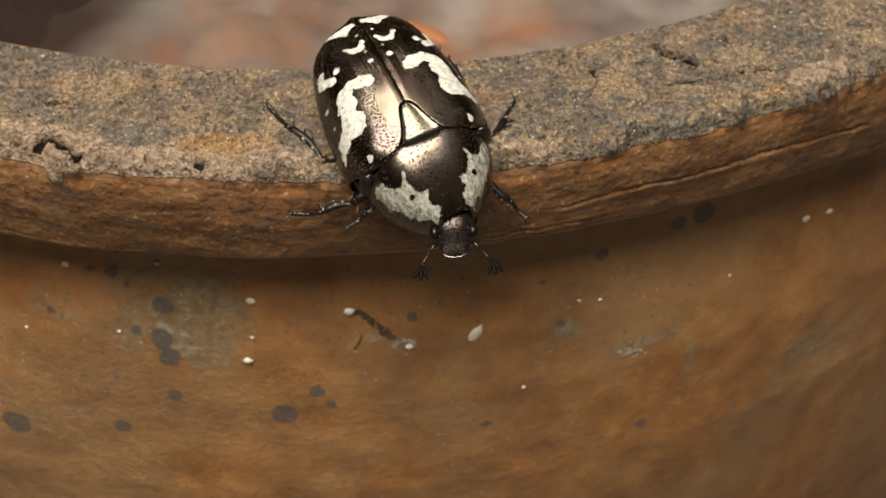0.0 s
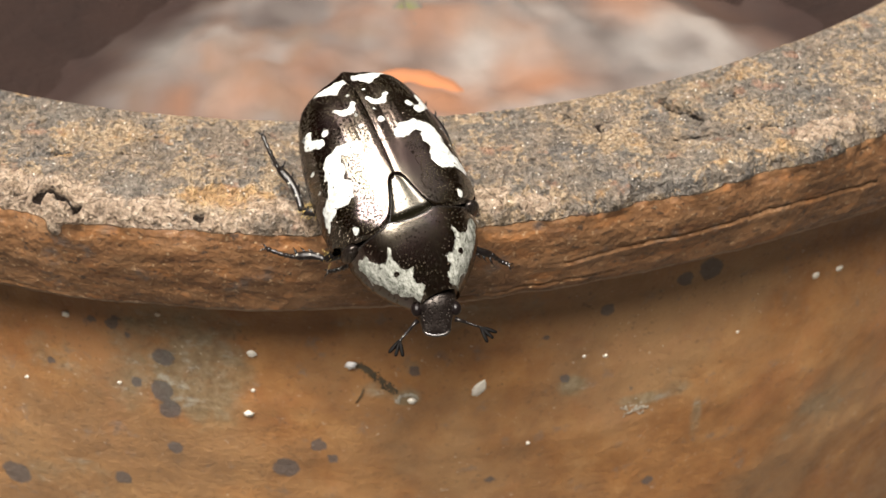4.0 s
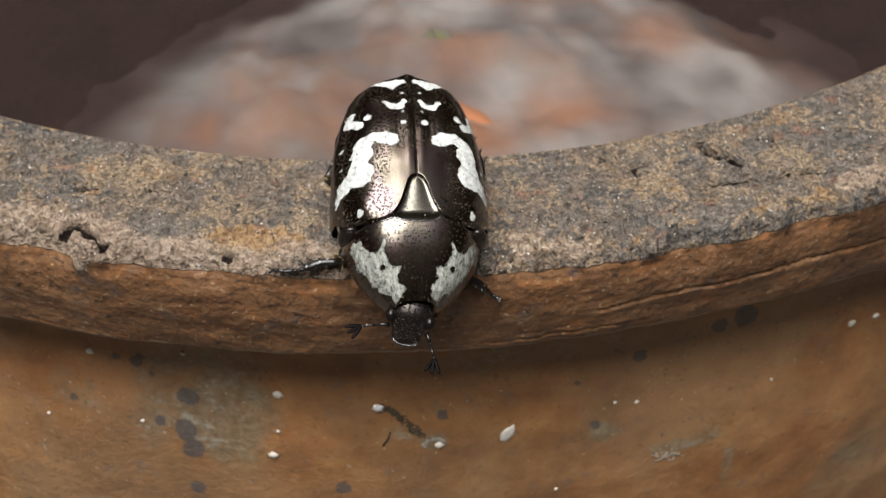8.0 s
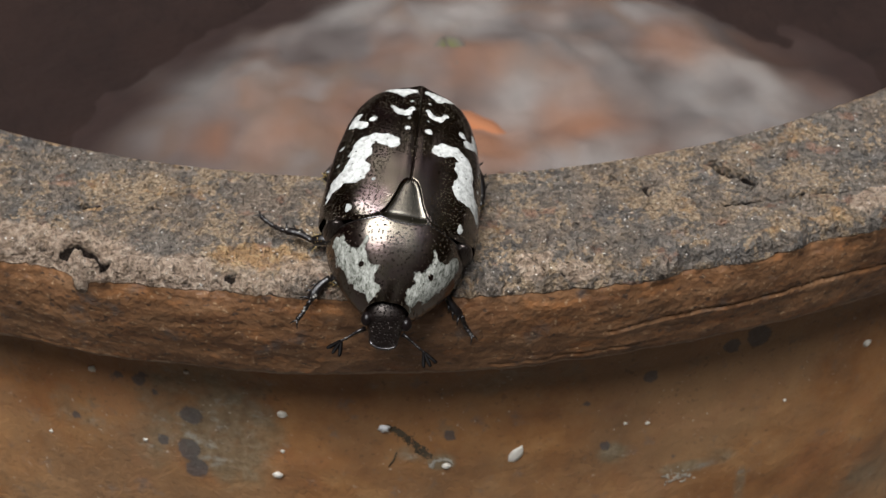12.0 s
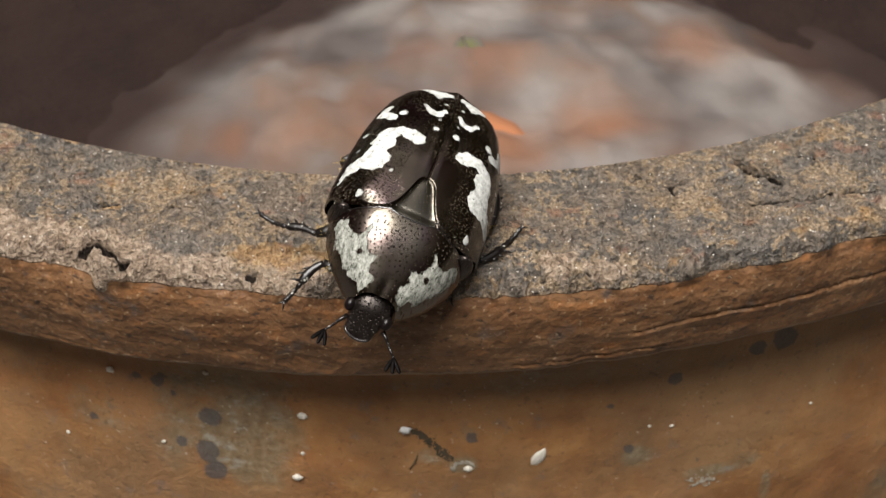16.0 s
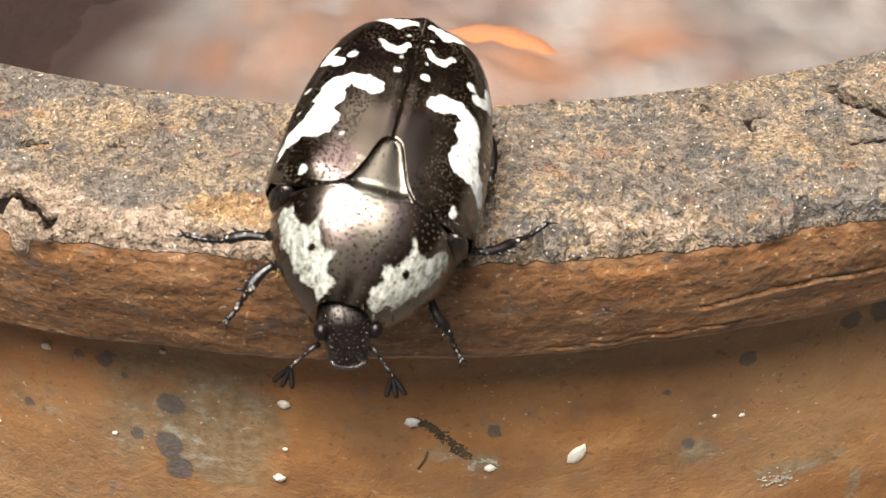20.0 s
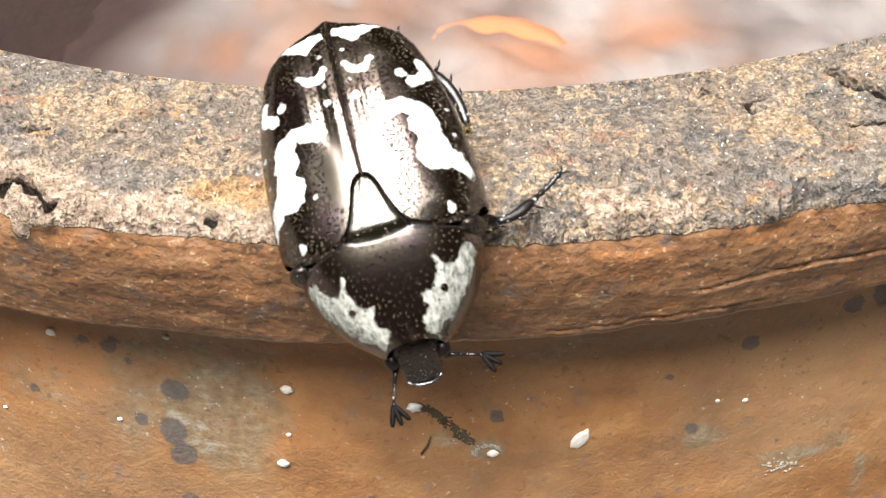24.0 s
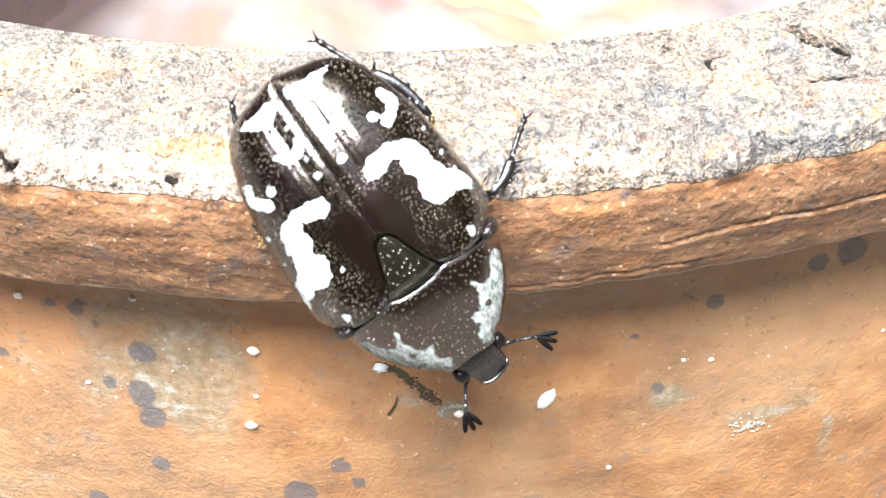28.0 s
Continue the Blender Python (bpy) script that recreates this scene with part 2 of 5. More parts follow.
    lip = n.math("ADD", n.attr("lip"), n.math("MULTIPLY", n.math("SUBTRACT", n.noise(420, 6, 0.75, stretch=(1, 1, 2), seed=56), 0.5), 1.5))
    front = n.mix(n.math("MULTIPLY", n.ramp(lip, [(0.50, 0.0), (0.66, 1.0)]), 0.75), front, n.mix(fine, (0.20, 0.13, 0.082), (0.42, 0.32, 0.23)))
    bare = n.attr("bare")
    edge = n.math("ADD", bare, n.math("MULTIPLY", n.math("SUBTRACT", n.noise(700, 5, 0.75, seed=8), 0.5), 0.5))
    edge = n.ramp(edge, [(0.47, 0.0), (0.53, 1.0)])
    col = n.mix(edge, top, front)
    pit_shade = n.attr("pit_shade")
    # shade inside hollows and cracks is painted near-black
    hole_shade = n.ramp(n.math("ADD", pit_shade, n.math("MULTIPLY", n.math("SUBTRACT", fine, 0.5), 0.5)), [(0.28, 0.0), (0.55, 1.0)])
    col = n.mix(n.math("MULTIPLY", hole_shade, 0.96), col, (0.010, 0.007, 0.006))
    rough = n.mix(edge, n.ramp(grit, [(0.35, 0.80), (0.7, 0.50)]), n.ramp(fine, [(0.35, 0.60), (0.7, 0.38)]))
    depth = n.ramp(edge, [(0.0, 1.0), (1.0, 0.11)])
    nor = n.bump(n.math("MULTIPLY", fine, depth), 0.0009, 1.0, n.bump(n.math("MULTIPLY", grit, depth), 0.0004, 1.0, n.bump(streak, 0.00012, 0.5, n.bump(n.math("MULTIPLY", lumps, depth), 0.0020, 1.0, n.bump(big, 0.0016, 0.6)))))
    return n.done(col, rough, 0.0, nor, n.ramp(hole_shade, [(0.0, 0.4), (1.0, 0.05)]))


def wall_material():
    """Orange-brown clay wall with grey-green stains, moss dust and fine pores."""
    n = Nodes("stained_clay_wall")
    big = n.noise(55, 5, 0.6, seed=3)
    mid = n.noise(210, 5, 0.65, seed=6)
    fine = n.noise(1300, 4, 0.65, seed=1)
    grit = n.noise(4000, 2, 0.6, seed=2)
    col = n.ramp(mid, [(0.32, (0.178, 0.078, 0.027)), (0.46, (0.240, 0.108, 0.037)), (0.56, (0.278, 0.130, 0.045)), (0.68, (0.335, 0.173, 0.066))])
    col = n.mix(n.math("MULTIPLY", n.ramp(n.noise(85, 5, 0.6, seed=23), [(0.48, 0.0), (0.68, 1.0)]), 0.45), col, (0.41, 0.225, 0.095))
    red = n.ramp(n.noise(130, 5, 0.65, seed=29), [(0.54, 0.0), (0.66, 1.0)])
    col = n.mix(n.math("MULTIPLY", red, 0.3), col, n.mix(fine, (0.22, 0.075, 0.03), (0.40, 0.15, 0.055)))
    grey = n.ramp(big, [(0.46, 0.0), (0.60, 1.0)])
    col = n.mix(n.math("MULTIPLY", grey, 0.3), col, n.mix(fine, (0.14, 0.105, 0.06), (0.29, 0.235, 0.15)))
    smoke = n.ramp(n.noise(480, 5, 0.65, seed=83), [(0.60, 0.0), (0.70, 1.0)])
    col = n.mix(n.math("MULTIPLY", smoke, 0.5), col, n.mix(fine, (0.10, 0.075, 0.06), (0.20, 0.165, 0.14)))
    stain = n.attr("stain")
    st = n.math("ADD", stain, n.math("MULTIPLY", n.math("SUBTRACT", n.noise(240, 6, 0.7, seed=7), 0.5), 1.7))
    st = n.ramp(st, [(0.36, 0.0), (0.85, 1.0)])
    col = n.mix(n.math("MULTIPLY", st, 0.72), col, n.ramp(fine, [(0.34, (0.120, 0.098, 0.060)), (0.5, (0.180, 0.147, 0.090)), (0.66, (0.255, 0.222, 0.150))]))
    scale = n.math("MULTIPLY", st, n.ramp(n.noise(420, 4, 0.6, stretch=(1, 1, 1.8), seed=19), [(0.57, 0.0), (0.70, 1.0)]))
    col = n.mix(n.math("MULTIPLY", scale, 0.65), col, (0.34, 0.33, 0.28))
    blot = n.attr("blot")
    bl = n.ramp(n.math("ADD", blot, n.math("MULTIPLY", n.math("SUBTRACT", n.noise(800, 5, 0.7, seed=17), 0.5), 1.1)), [(0.45, 0.0), (0.66, 1.0)])
    col = n.mix(n.math("MULTIPLY", bl, 0.76), col, n.mix(grit, (0.03, 0.03, 0.033), (0.10, 0.098, 0.102)))
    pores = n.math("MULTIPLY", n.ramp(n.noise(2100, 2, 0.5, seed=21), [(0.62, 0.0), (0.68, 1.0)]), n.ramp(n.noise(190, 3, 0.6, seed=87), [(0.42, 0.25), (0.58, 1.0)]))
    col = n.mix(n.math("MULTIPLY", pores, 0.4), col, (0.07, 0.042, 0.026))
    pale = n.math("MULTIPLY", n.ramp(n.noise(2400, 1, 0.5, seed=25), [(0.71, 0.0), (0.75, 1.0)]), n.ramp(n.noise(150, 3, 0.6, seed=89), [(0.48, 0.15), (0.60, 1.0)]))
    col = n.mix(n.math("MULTIPLY", pale, 0.45), col, (0.56, 0.49, 0.40))
    nor = n.bump(fine, 0.00016, 0.8, n.bump(grit, 0.00008, 0.8, n.bump(mid, 0.0004, 0.4)))
    return n.done(col, n.ramp(fine, [(0.3, 0.38), (0.7, 0.62)]), 0.0, nor, 0.45)


def bronze_tint(n):
    """The shifting purple, brown and olive sheen of the beetle's cuticle."""
    return n.ramp(n.noise(210, 3, 0.55, seed=31), [(0.36, (1.0, 0.75, 0.68)), (0.48, (1.0, 0.83, 0.71)), (0.58, (0.97, 0.86, 0.68)), (0.68, (1.0, 0.77, 0.77))])


def shell_material():
    """Dark punctured bronze wing case with chalk-white markings."""
    n = Nodes("bronze_shell_with_chalk_marks")
    tint = n.noise(160, 4, 0.6, seed=2)
    fine = n.noise(1500, 4, 0.7, seed=3)
    col = n.ramp(tint, [(0.35, (0.0024, 0.0008, 0.0006)), (0.50, (0.0021, 0.0013, 0.0004)), (0.64, (0.0024, 0.0007, 0.0008))])
    # dense fine punctures on the wing cases, wider ones on the neck shield, few on the smooth disc
    wide = n.ramp(n.cells(3100, seed=5, flat=True), [(0.06, 0.0), (0.20, 1.0)])
    close = n.math("MAXIMUM", n.ramp(n.cells(4800, seed=6, flat=True), [(0.12, 0.0), (0.34, 1.0)]), n.ramp(n.attr("smooth"), [(0.25, 0.0), (0.7, 1.0)]))
    pits = n.mix(n.attr("grey"), close, wide)
    mark = n.attr("mark")
    edge = n.math("ADD", mark, n.math("MULTIPLY", n.math("SUBTRACT", n.noise(1500, 4, 0.7, seed=4), 0.5), 0.75))
    white = n.ramp(edge, [(0.46, 0.0), (0.53, 1.0)])
    white = n.math("MULTIPLY", white, n.ramp(n.cells(900, seed=9, flat=True), [(0.03, 0.0), (0.05, 1.0)]))
    # light glinting in some of the punctures, painted as pale dots
    puncture_glint = n.math("MULTIPLY", n.math("SUBTRACT", 1.0, pits), n.ramp(n.noise(700, 3, 0.6, seed=41), [(0.46, 0.0), (0.56, 1.0)]))
    chalk = n.ramp(n.noise(2600, 4, 0.7, seed=17), [(0.34, (0.26, 0.265, 0.25)), (0.5, (0.43, 0.44, 0.42)), (0.66, (0.58, 0.59, 0.57))])
    tone = n.attr("grey")
    chalk = n.mix(tone, chalk, n.ramp(n.noise(2300, 5, 0.8, stretch=(1.6, 0.7, 1), seed=15), [(0.38, (0.06, 0.063, 0.05)), (0.48, (0.20, 0.205, 0.18)), (0.62, (0.37, 0.375, 0.34))]))
    out = n.mix(n.math("MULTIPLY", puncture_glint, 0.45), col, (0.15, 0.125, 0.085))
    out = n.mix(white, out, chalk)
    rough = n.mix(white, n.mix(n.attr("grey"), n.mix(fine, (0.17, 0.17, 0.17), (0.25, 0.25, 0.25)), n.mix(fine, (0.20, 0.20, 0.20), (0.28, 0.28, 0.28))), (0.8, 0.8, 0.8))
    bare = n.math("SUBTRACT", 1.0, white)
    nor = n.bump(n.math("MAXIMUM", pits, white), 0.00013, 1.0, n.bump(n.math("MULTIPLY", white, fine), 0.00010, 0.7))
    n.put(n.b.inputs["IOR"], n.math("MULTIPLY_ADD", n.attr("grey"), 0.14, 1.46))
    n.put(n.b.inputs["Specular Tint"], bronze_tint(n))
    return n.done(out, rough, 0.0, nor, n.math("MULTIPLY", bare, 1.0), n.math("MULTIPLY", bare, 0.07), 0.14)


def scutellum_material():
    """Smooth glossy bronze, olive where it dims, with a few fine punctures."""
    n = Nodes("glossy_olive_bronze")
    fine = n.noise(1300, 4, 0.7, seed=8)
    n.b.inputs["IOR"].default_value = 1.5
    n.put(n.b.inputs["Specular Tint"], (1.0, 0.92, 0.76, 1))
    pits = n.ramp(n.cells(2600, seed=3, flat=True), [(0.06, 0.0), (0.16, 1.0)])
    return n.done(n.mix(fine, (0.0018, 0.0016, 0.0006), (0.0042, 0.0036, 0.0014)), n.mix(fine, (0.20, 0.20, 0.20), (0.30, 0.30, 0.30)), 0.0, n.bump(pits, 0.00004, 0.7), 0.95, 0.14, 0.15)


def plain_material(name, a, b, scale, rough=0.5, metal=0.0, bump=0.0001, spec=0.5, coat=0.0):
    n = Nodes(name)
    fac = n.noise(scale, 5, 0.65, seed=len(name))
    fine = n.noise(scale * 7, 4, 0.7, seed=len(name) + 3)
    col = n.mix(fine, n.mix(fac, a, b), n.mix(fac, b, a))
    col = n.mix(n.ramp(fac, [(0.35, 0.0), (0.65, 1.0)]), n.mix(fine, a, b), b)
    return n.done(col, rough, metal, n.bump(fine, bump, 0.7) if bump else None, spec, coat)


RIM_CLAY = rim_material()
WALL_CLAY = wall_material()
SHELL = shell_material()
SILVER = plain_material("polished_bronze_margin", (0.004, 0.003, 0.003), (0.010, 0.008, 0.007), 1500, 0.22, 0.0, 0.000006, 1.0, 0.3)
CUTICLE = plain_material("dark_bronze_cuticle", (0.002, 0.0015, 0.0015), (0.006, 0.004, 0.003), 1500, 0.30, 0.0, 0.000006, 0.6, 0.0)
def pitted_material():
    n = Nodes("pitted_black_cuticle")
    fine = n.noise(1800, 4, 0.7, seed=3)
    pits = n.ramp(n.cells(4200, seed=2, flat=True), [(0.12, 0.0), (0.30, 1.0)])
    col = n.mix(fine, (0.002, 0.0015, 0.0015), (0.007, 0.0045, 0.004))
    return n.done(col, n.ramp(fine, [(0.3, 0.26), (0.7, 0.42)]), 0.0, n.bump(pits, 0.00007, 1.0, n.bump(fine, 0.00003, 0.7)), 0.6, 0.0, 0.1, (1.0, 0.88, 0.80))


PITTED = pitted_material()
SCUTELLUM = scutellum_material()
EYE = plain_material("black_eye", (0.003, 0.002, 0.002), (0.006, 0.004, 0.004), 3000, 0.3, 0.0, 0.000001, 0.22, 0.0)
HAIR = plain_material("yellow_hairs", (0.35, 0.24, 0.06), (0.5, 0.36, 0.12), 2000, 0.6, 0.0, 0.0)


def leg_material():
    """Glossy black cuticle with clusters of tiny pale specks."""
    n = Nodes("black_leg_cuticle")
    fine = n.noise(900, 4, 0.65, seed=4)
    pale_specks = n.math("MULTIPLY", n.ramp(n.cells(2600, seed=7), [(0.20, 1.0), (0.30, 0.0)]), n.ramp(n.noise(700, 3, 0.6, seed=11), [(0.50, 0.0), (0.57, 1.0)]))
    col = n.mix(pale_specks, n.mix(fine, (0.0016, 0.0010, 0.0009), (0.007, 0.0045, 0.004)), (0.30, 0.29, 0.26))
    return n.done(col, n.ramp(fine, [(0.3, 0.26), (0.7, 0.42)]), 0.0, n.bump(fine, 0.00008, 0.8), 0.5)


LEG = leg_material()
CLUB = plain_material("dull_black_club", (0.0008, 0.0005, 0.0005), (0.002, 0.0013, 0.0012), 1500, 0.55, 0.0, 0.00001, 0.06)
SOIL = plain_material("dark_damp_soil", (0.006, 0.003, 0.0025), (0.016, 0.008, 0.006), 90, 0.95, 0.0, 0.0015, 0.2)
# Inner clay is coloured dark to stand for shade inside the pot
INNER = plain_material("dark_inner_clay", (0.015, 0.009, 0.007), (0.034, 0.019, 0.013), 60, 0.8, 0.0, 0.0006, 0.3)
# Ground is out of view; its dark colour limits light bounced upward
GROUND = plain_material("dark_damp_paving", (0.05, 0.044, 0.037), (0.09, 0.08, 0.068), 14, 0.95, 0.0, 0.004, 0.2)
UNSEEN_WALL = plain_material("dark_earthen_plaster", (0.028, 0.019, 0.012), (0.06, 0.043, 0.028), 3, 0.95, 0.0, 0.004, 0.2)


# ---- the large structure ----
def ground():
    rows = []
    rings = [0.0, 0.1, 0.3, 0.7, 1.5, 4, 15, 80, 600]
    for r in rings:
        rows.append([(r * math.cos(a) + 1e-5, r * math.sin(a), 0 if r < 0.2 else 0.004 * noise.noise(Vector((r * math.cos(a) * 3, r * math.sin(a) * 3, 0)))) for a in [2 * math.pi * k / 48 for k in range(48)]])
    ob = part_mesh("ground", grid_mesh("ground", rows, True), GROUND, None)
    tagged(ob, "unseen paving under the pot, dark to limit bounced light", "ground", kind="structure")


def yard_walls():
    """Plain dark walls, added out of view to block low sky light."""
    for k, (name, height, far) in enumerate((("unseen_wall_north", 2.6, 1.2), ("unseen_wall_east", 2.4, 1.5), ("unseen_wall_south", 2.6, 2.0), ("unseen_wall_west", 2.4, 1.5))):
        bm = bmesh.new()
        bmesh.ops.create_cube(bm, size=1, matrix=Matrix.Diagonal((3.1 if k % 2 == 0 else 3.2, 0.2, height, 1)))
        bmesh.ops.bevel(bm, geom=bm.edges[:], offset=0.02, segments=2, affect="EDGES")
        ob = part(name, bm, UNSEEN_WALL, None)
        ob.matrix_world = pose(0, -0.5 if k % 2 else 0, 0) @ pose(0, 0, 0, 0, 0, -90 * k) @ pose(0, far, height / 2)
        tagged(ob, "plain dark wall added out of view to block low sky light", "wall", kind="structure")


# hollows in the rim: angle, radius, angle, radius, half-width (cm), depth (cm)
PITS = [(-13.1, 8.69, -12.85, 8.65, 0.030, 0.07), (-12.85, 8.64, -12.4, 8.635, 0.016, 0.04), (-12.55, 9.25, -12.24, 9.13, 0.024, 0.06), (-12.24, 9.12, -10.5, 9.23, 0.032, 0.09), (-13.9, 9.27, -13.2, 9.23, 0.012, 0.04),
        (-5.7, 9.27, -5.2, 9.26, 0.011, 0.04), (-5.1, 9.26, -4.6, 9.23, 0.016, 0.05), (20.2, 8.28, 20.75, 8.45, 0.048, 0.13), (20.75, 8.45, 21.3, 8.62, 0.028, 0.07),
        (19.3, 8.775, 20.6, 8.80, 0.015, 0.04), (20.6, 8.80, 22.4, 8.885, 0.014, 0.04), (22.5, 8.89, 23.4, 8.86, 0.017, 0.05), (23.5, 8.915, 25.4, 8.97, 0.018, 0.06)]
HAIRLINES = [(14.4, 8.20, 15.7, 8.42, 0.012, 0.03), (15.7, 8.42, 15.75, 8.52, 0.014, 0.03), (15.7, 8.43, 16.6, 8.40, 0.012, 0.025), (18.0, 8.99, 18.6, 8.985, 0.013, 0.03), (13.4, 8.925, 13.7, 8.93, 0.010, 0.03),
             (14.6, 8.97, 15.3, 8.975, 0.010, 0.03), (9.4, 9.21, 9.75, 9.225, 0.014, 0.05), (9.4, 9.2, 8.7, 9.05, 0.008, 0.02), (9.75, 9.225, 10.6, 9.27, 0.009, 0.03), (10.6, 9.27, 12.4, 9.26, 0.008, 0.02), (9.3, 9.22, 8.1, 9.25, 0.008, 0.02),
             (-9.6, 8.62, -9.2, 8.60, 0.014, 0.03), (23.5, 8.35, 24.0, 8.42, 0.016, 0.03), (20.6, 9.1, 20.9, 9.09, 0.014, 0.03)]


# pale worn flakes and rusty patches of the rim's top: angle, radius, half-angle, half-width (cm), strength
PALE = [(8.9, 9.15, 1.0, 0.12, 1.6), (11.2, 9.24, 1.1, 0.07, 1.1), (-11.3, 9.25, 0.9, 0.09, 0.7), (-8.4, 9.24, 1.9, 0.07, 0.9), (-14, 9.26, 1.5, 0.05, 0.8), (-5, 9.29, 1.6, 0.05, 0.8), (26.5, 9.15, 1.8, 0.12, 0.9)]
RUST = [(-3.4, 9.06, 3.0, 0.17, 1.0), (5, 9.25, 2.2, 0.07, 0.6), (23.5, 9.2, 2.0, 0.07, 0.6), (-12.4, 8.72, 1.0, 0.08, 0.9), (-9, 8.35, 3, 0.12, 0.6), (-13, 8.4, 2, 0.12, 0.5), (8, 8.75, 1.5, 0.08, 0.6), (13.6, 9.22, 1.6, 0.07, 0.6), (16.5, 9.15, 1.3, 0.1, 0.55), (20.5, 9.2, 1.8, 0.08, 0.65), (17, 8.7, 2, 0.15, 0.5), (26, 8.2, 3, 0.1, 0.6)]
# cracks in the rim's front face: angle, height, angle, height, half-width, depth (cm)
CRACKS = [(12.4, -0.53, 15.8, -0.46, 0.012, 0.03), (15.8, -0.46, 18.6, -0.47, 0.014, 0.04), (18.6, -0.47, 21.0, -0.46, 0.014, 0.04), (21.0, -0.46, 23.2, -0.44, 0.014, 0.04), (23.2, -0.44, 29.5, -0.52, 0.014, 0.04),
          (7.0, -0.80, 11.2, -0.76, 0.010, 0.025), (11.2, -0.76, 15.0, -0.75, 0.010, 0.025), (-15.0, -0.80, -11.5, -0.82, 0.008, 0.012), (-11.5, -0.82, -7.0, -0.83, 0.008, 0.010)]


def clay_pot():
    pot = new("clay_pot")
    pot.location = (AX * C, AY * C, 0)
    tagged(pot, "old weathered brown clay plant pot with a chipped thick rim", "plant pot")
    # rim
    prof = [(7.90, -1.2), (7.90, -0.8), (7.91, -0.5), (7.91, -0.3), (7.92, -0.18), (7.94, -0.09)]
    prof += [(8.0 + 1.2 * k / 76, interp(8.0 + 1.2 * k / 76, [8.0, 8.1, 8.35, 8.7, 9.0, 9.2], [-0.035, -0.015, 0.0, 0.03, 0.05, 0.05])) for k in range(77)]
    prof += [(9.25, 0.03), (9.285, -0.01), (9.31, -0.06), (9.33, -0.12)]
    prof += [(interp(-z, [0.12, 0.3, 0.5, 0.75, 0.84, 0.88], [9.335, 9.355, 9.35, 9.315, 9.295, 9.27]), z) for z in [-0.15 - 0.73 * k / 44 for k in range(45)]]
    prof += [(9.245, -0.905), (9.20, -0.925), (9.12, -0.945), (9.02, -0.97), (8.92, -1.01), (8.80, -1.08)]
    near = [-32 + 66 * k / 760 for k in range(761)]
    angles = near + [34 + 294 * k / 120 for k in range(1, 120)]
    rows, bare, pit_shade, pale, rust, lips = [], [], [], [], [], []
    for r0, z0 in prof:
        row = []
        for th in angles:
            a = radians(th)
            fine = -33 < th < 35
            q = Vector((r0 * math.sin(a), -r0 * math.cos(a), z0))
            lump = noise.noise(q * 1.3) * 0.035 + noise.noise(q * 5) * 0.016
            rough = noise.noise(q * 16) * 0.014 + noise.noise(q * 36) * 0.009 if fine else 0.0
            upper = smoothstep(-0.10, 0.0, z0) if r0 > 8 else 0.3
            if fine and r0 > 8 and z0 > -0.1:
                v = noise.noise(q * 1.9 + Vector((3, 1, 0))) + 0.55 * noise.noise(q * 5.3) + 0.25 * noise.noise(q * 13)
                rough += 0.020 * smoothstep(0.10, 0.17, v) - 0.022 * smoothstep(-0.20, -0.28, v) + 0.014 * smoothstep(0.42, 0.48, v)
            lip = math.exp(-((r0 - 9.28) / 0.10) ** 2) * math.exp(-((z0 + 0.02) / 0.16) ** 2)
            jag = 0.075 * noise.noise(Vector((th * 0.33, 7.1, 0))) + 0.06 * noise.noise(Vector((th * 1.1, 1.3, 0))) + 0.04 * noise.noise(Vector((th * 3.1, 4.3, 0))) if fine else 0.0
            # dark: mask of the shade painted into hollows and cracks
            depth, dark = 0.0, 0.0
            if fine and z0 > -0.07 and r0 > 8:
                for (t0, s0, t1, s1, w, d) in PITS + HAIRLINES:
                    if min(t0, t1) - 1 < th < max(t0, t1) + 1:
                        k = radians(1) * 8.9
                        wob = w * (0.9 * noise.noise(q * 8) + 0.6 * noise.noise(q * 25))
                        g = capsule((th * k, r0), (t0 * k, s0), (t1 * k, s1)) + wob
                        v = 1 - smoothstep(w * 0.75, w * 1.45, g)
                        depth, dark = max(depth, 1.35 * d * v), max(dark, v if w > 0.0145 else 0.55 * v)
            r = r0 + (lump + rough * (0.15 if z0 < -0.12 else 0.6)) * (0.5 if z0 < -0.05 else 0.25)
            if r0 > 8.9 and z0 > -0.5:
                r += (jag if z0 > -0.09 else 0.075 * noise.noise(Vector((th * 0.33, 7.1, 0))) if fine else 0.0) * smoothstep(8.9, 9.3, r0) * (1.0 if z0 > -0.09 else 0.75 * smoothstep(-0.5, -0.1, z0))
                r -= 0.008 * math.exp(-((z0 + 0.15) / 0.035) ** 2)
            if z0 < -0.14 and r0 > 9:
                # long level cracks and layers in the front face
                band = noise.noise(Vector((th * 0.10, z0 * 9 + 0.03 * th, 3.0)))
                r += 0.002 * band + 0.0025 * noise.noise(Vector((th * 0.35, z0 * 26, 9.0))) + 0.005 * noise.noise(q * 5) + 0.002 * noise.noise(q * 15)
                for (t0, s0, t1, s1, w, d) in CRACKS:
                    if t0 - 1 < th < t1 + 1:
                        k = radians(1) * 9.3
                        wob = 0.014 * noise.noise(q * 9) + 0.008 * noise.noise(q * 30)
                        g = capsule((th * k, z0 + wob), (t0 * k, s0), (t1 * k, s1))
                        v = 1 - smoothstep(w * 0.3, w * 1.2, g)
                        r -= 0.4 * d * v
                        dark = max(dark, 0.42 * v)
                        line = s0 + (s1 - s0) * min(max((th - t0) / (t1 - t0), 0), 1)
                        r += 0.004 * smoothstep(line - 0.12, line - 0.02, z0) * (1 - smoothstep(line - 0.02, line, z0))
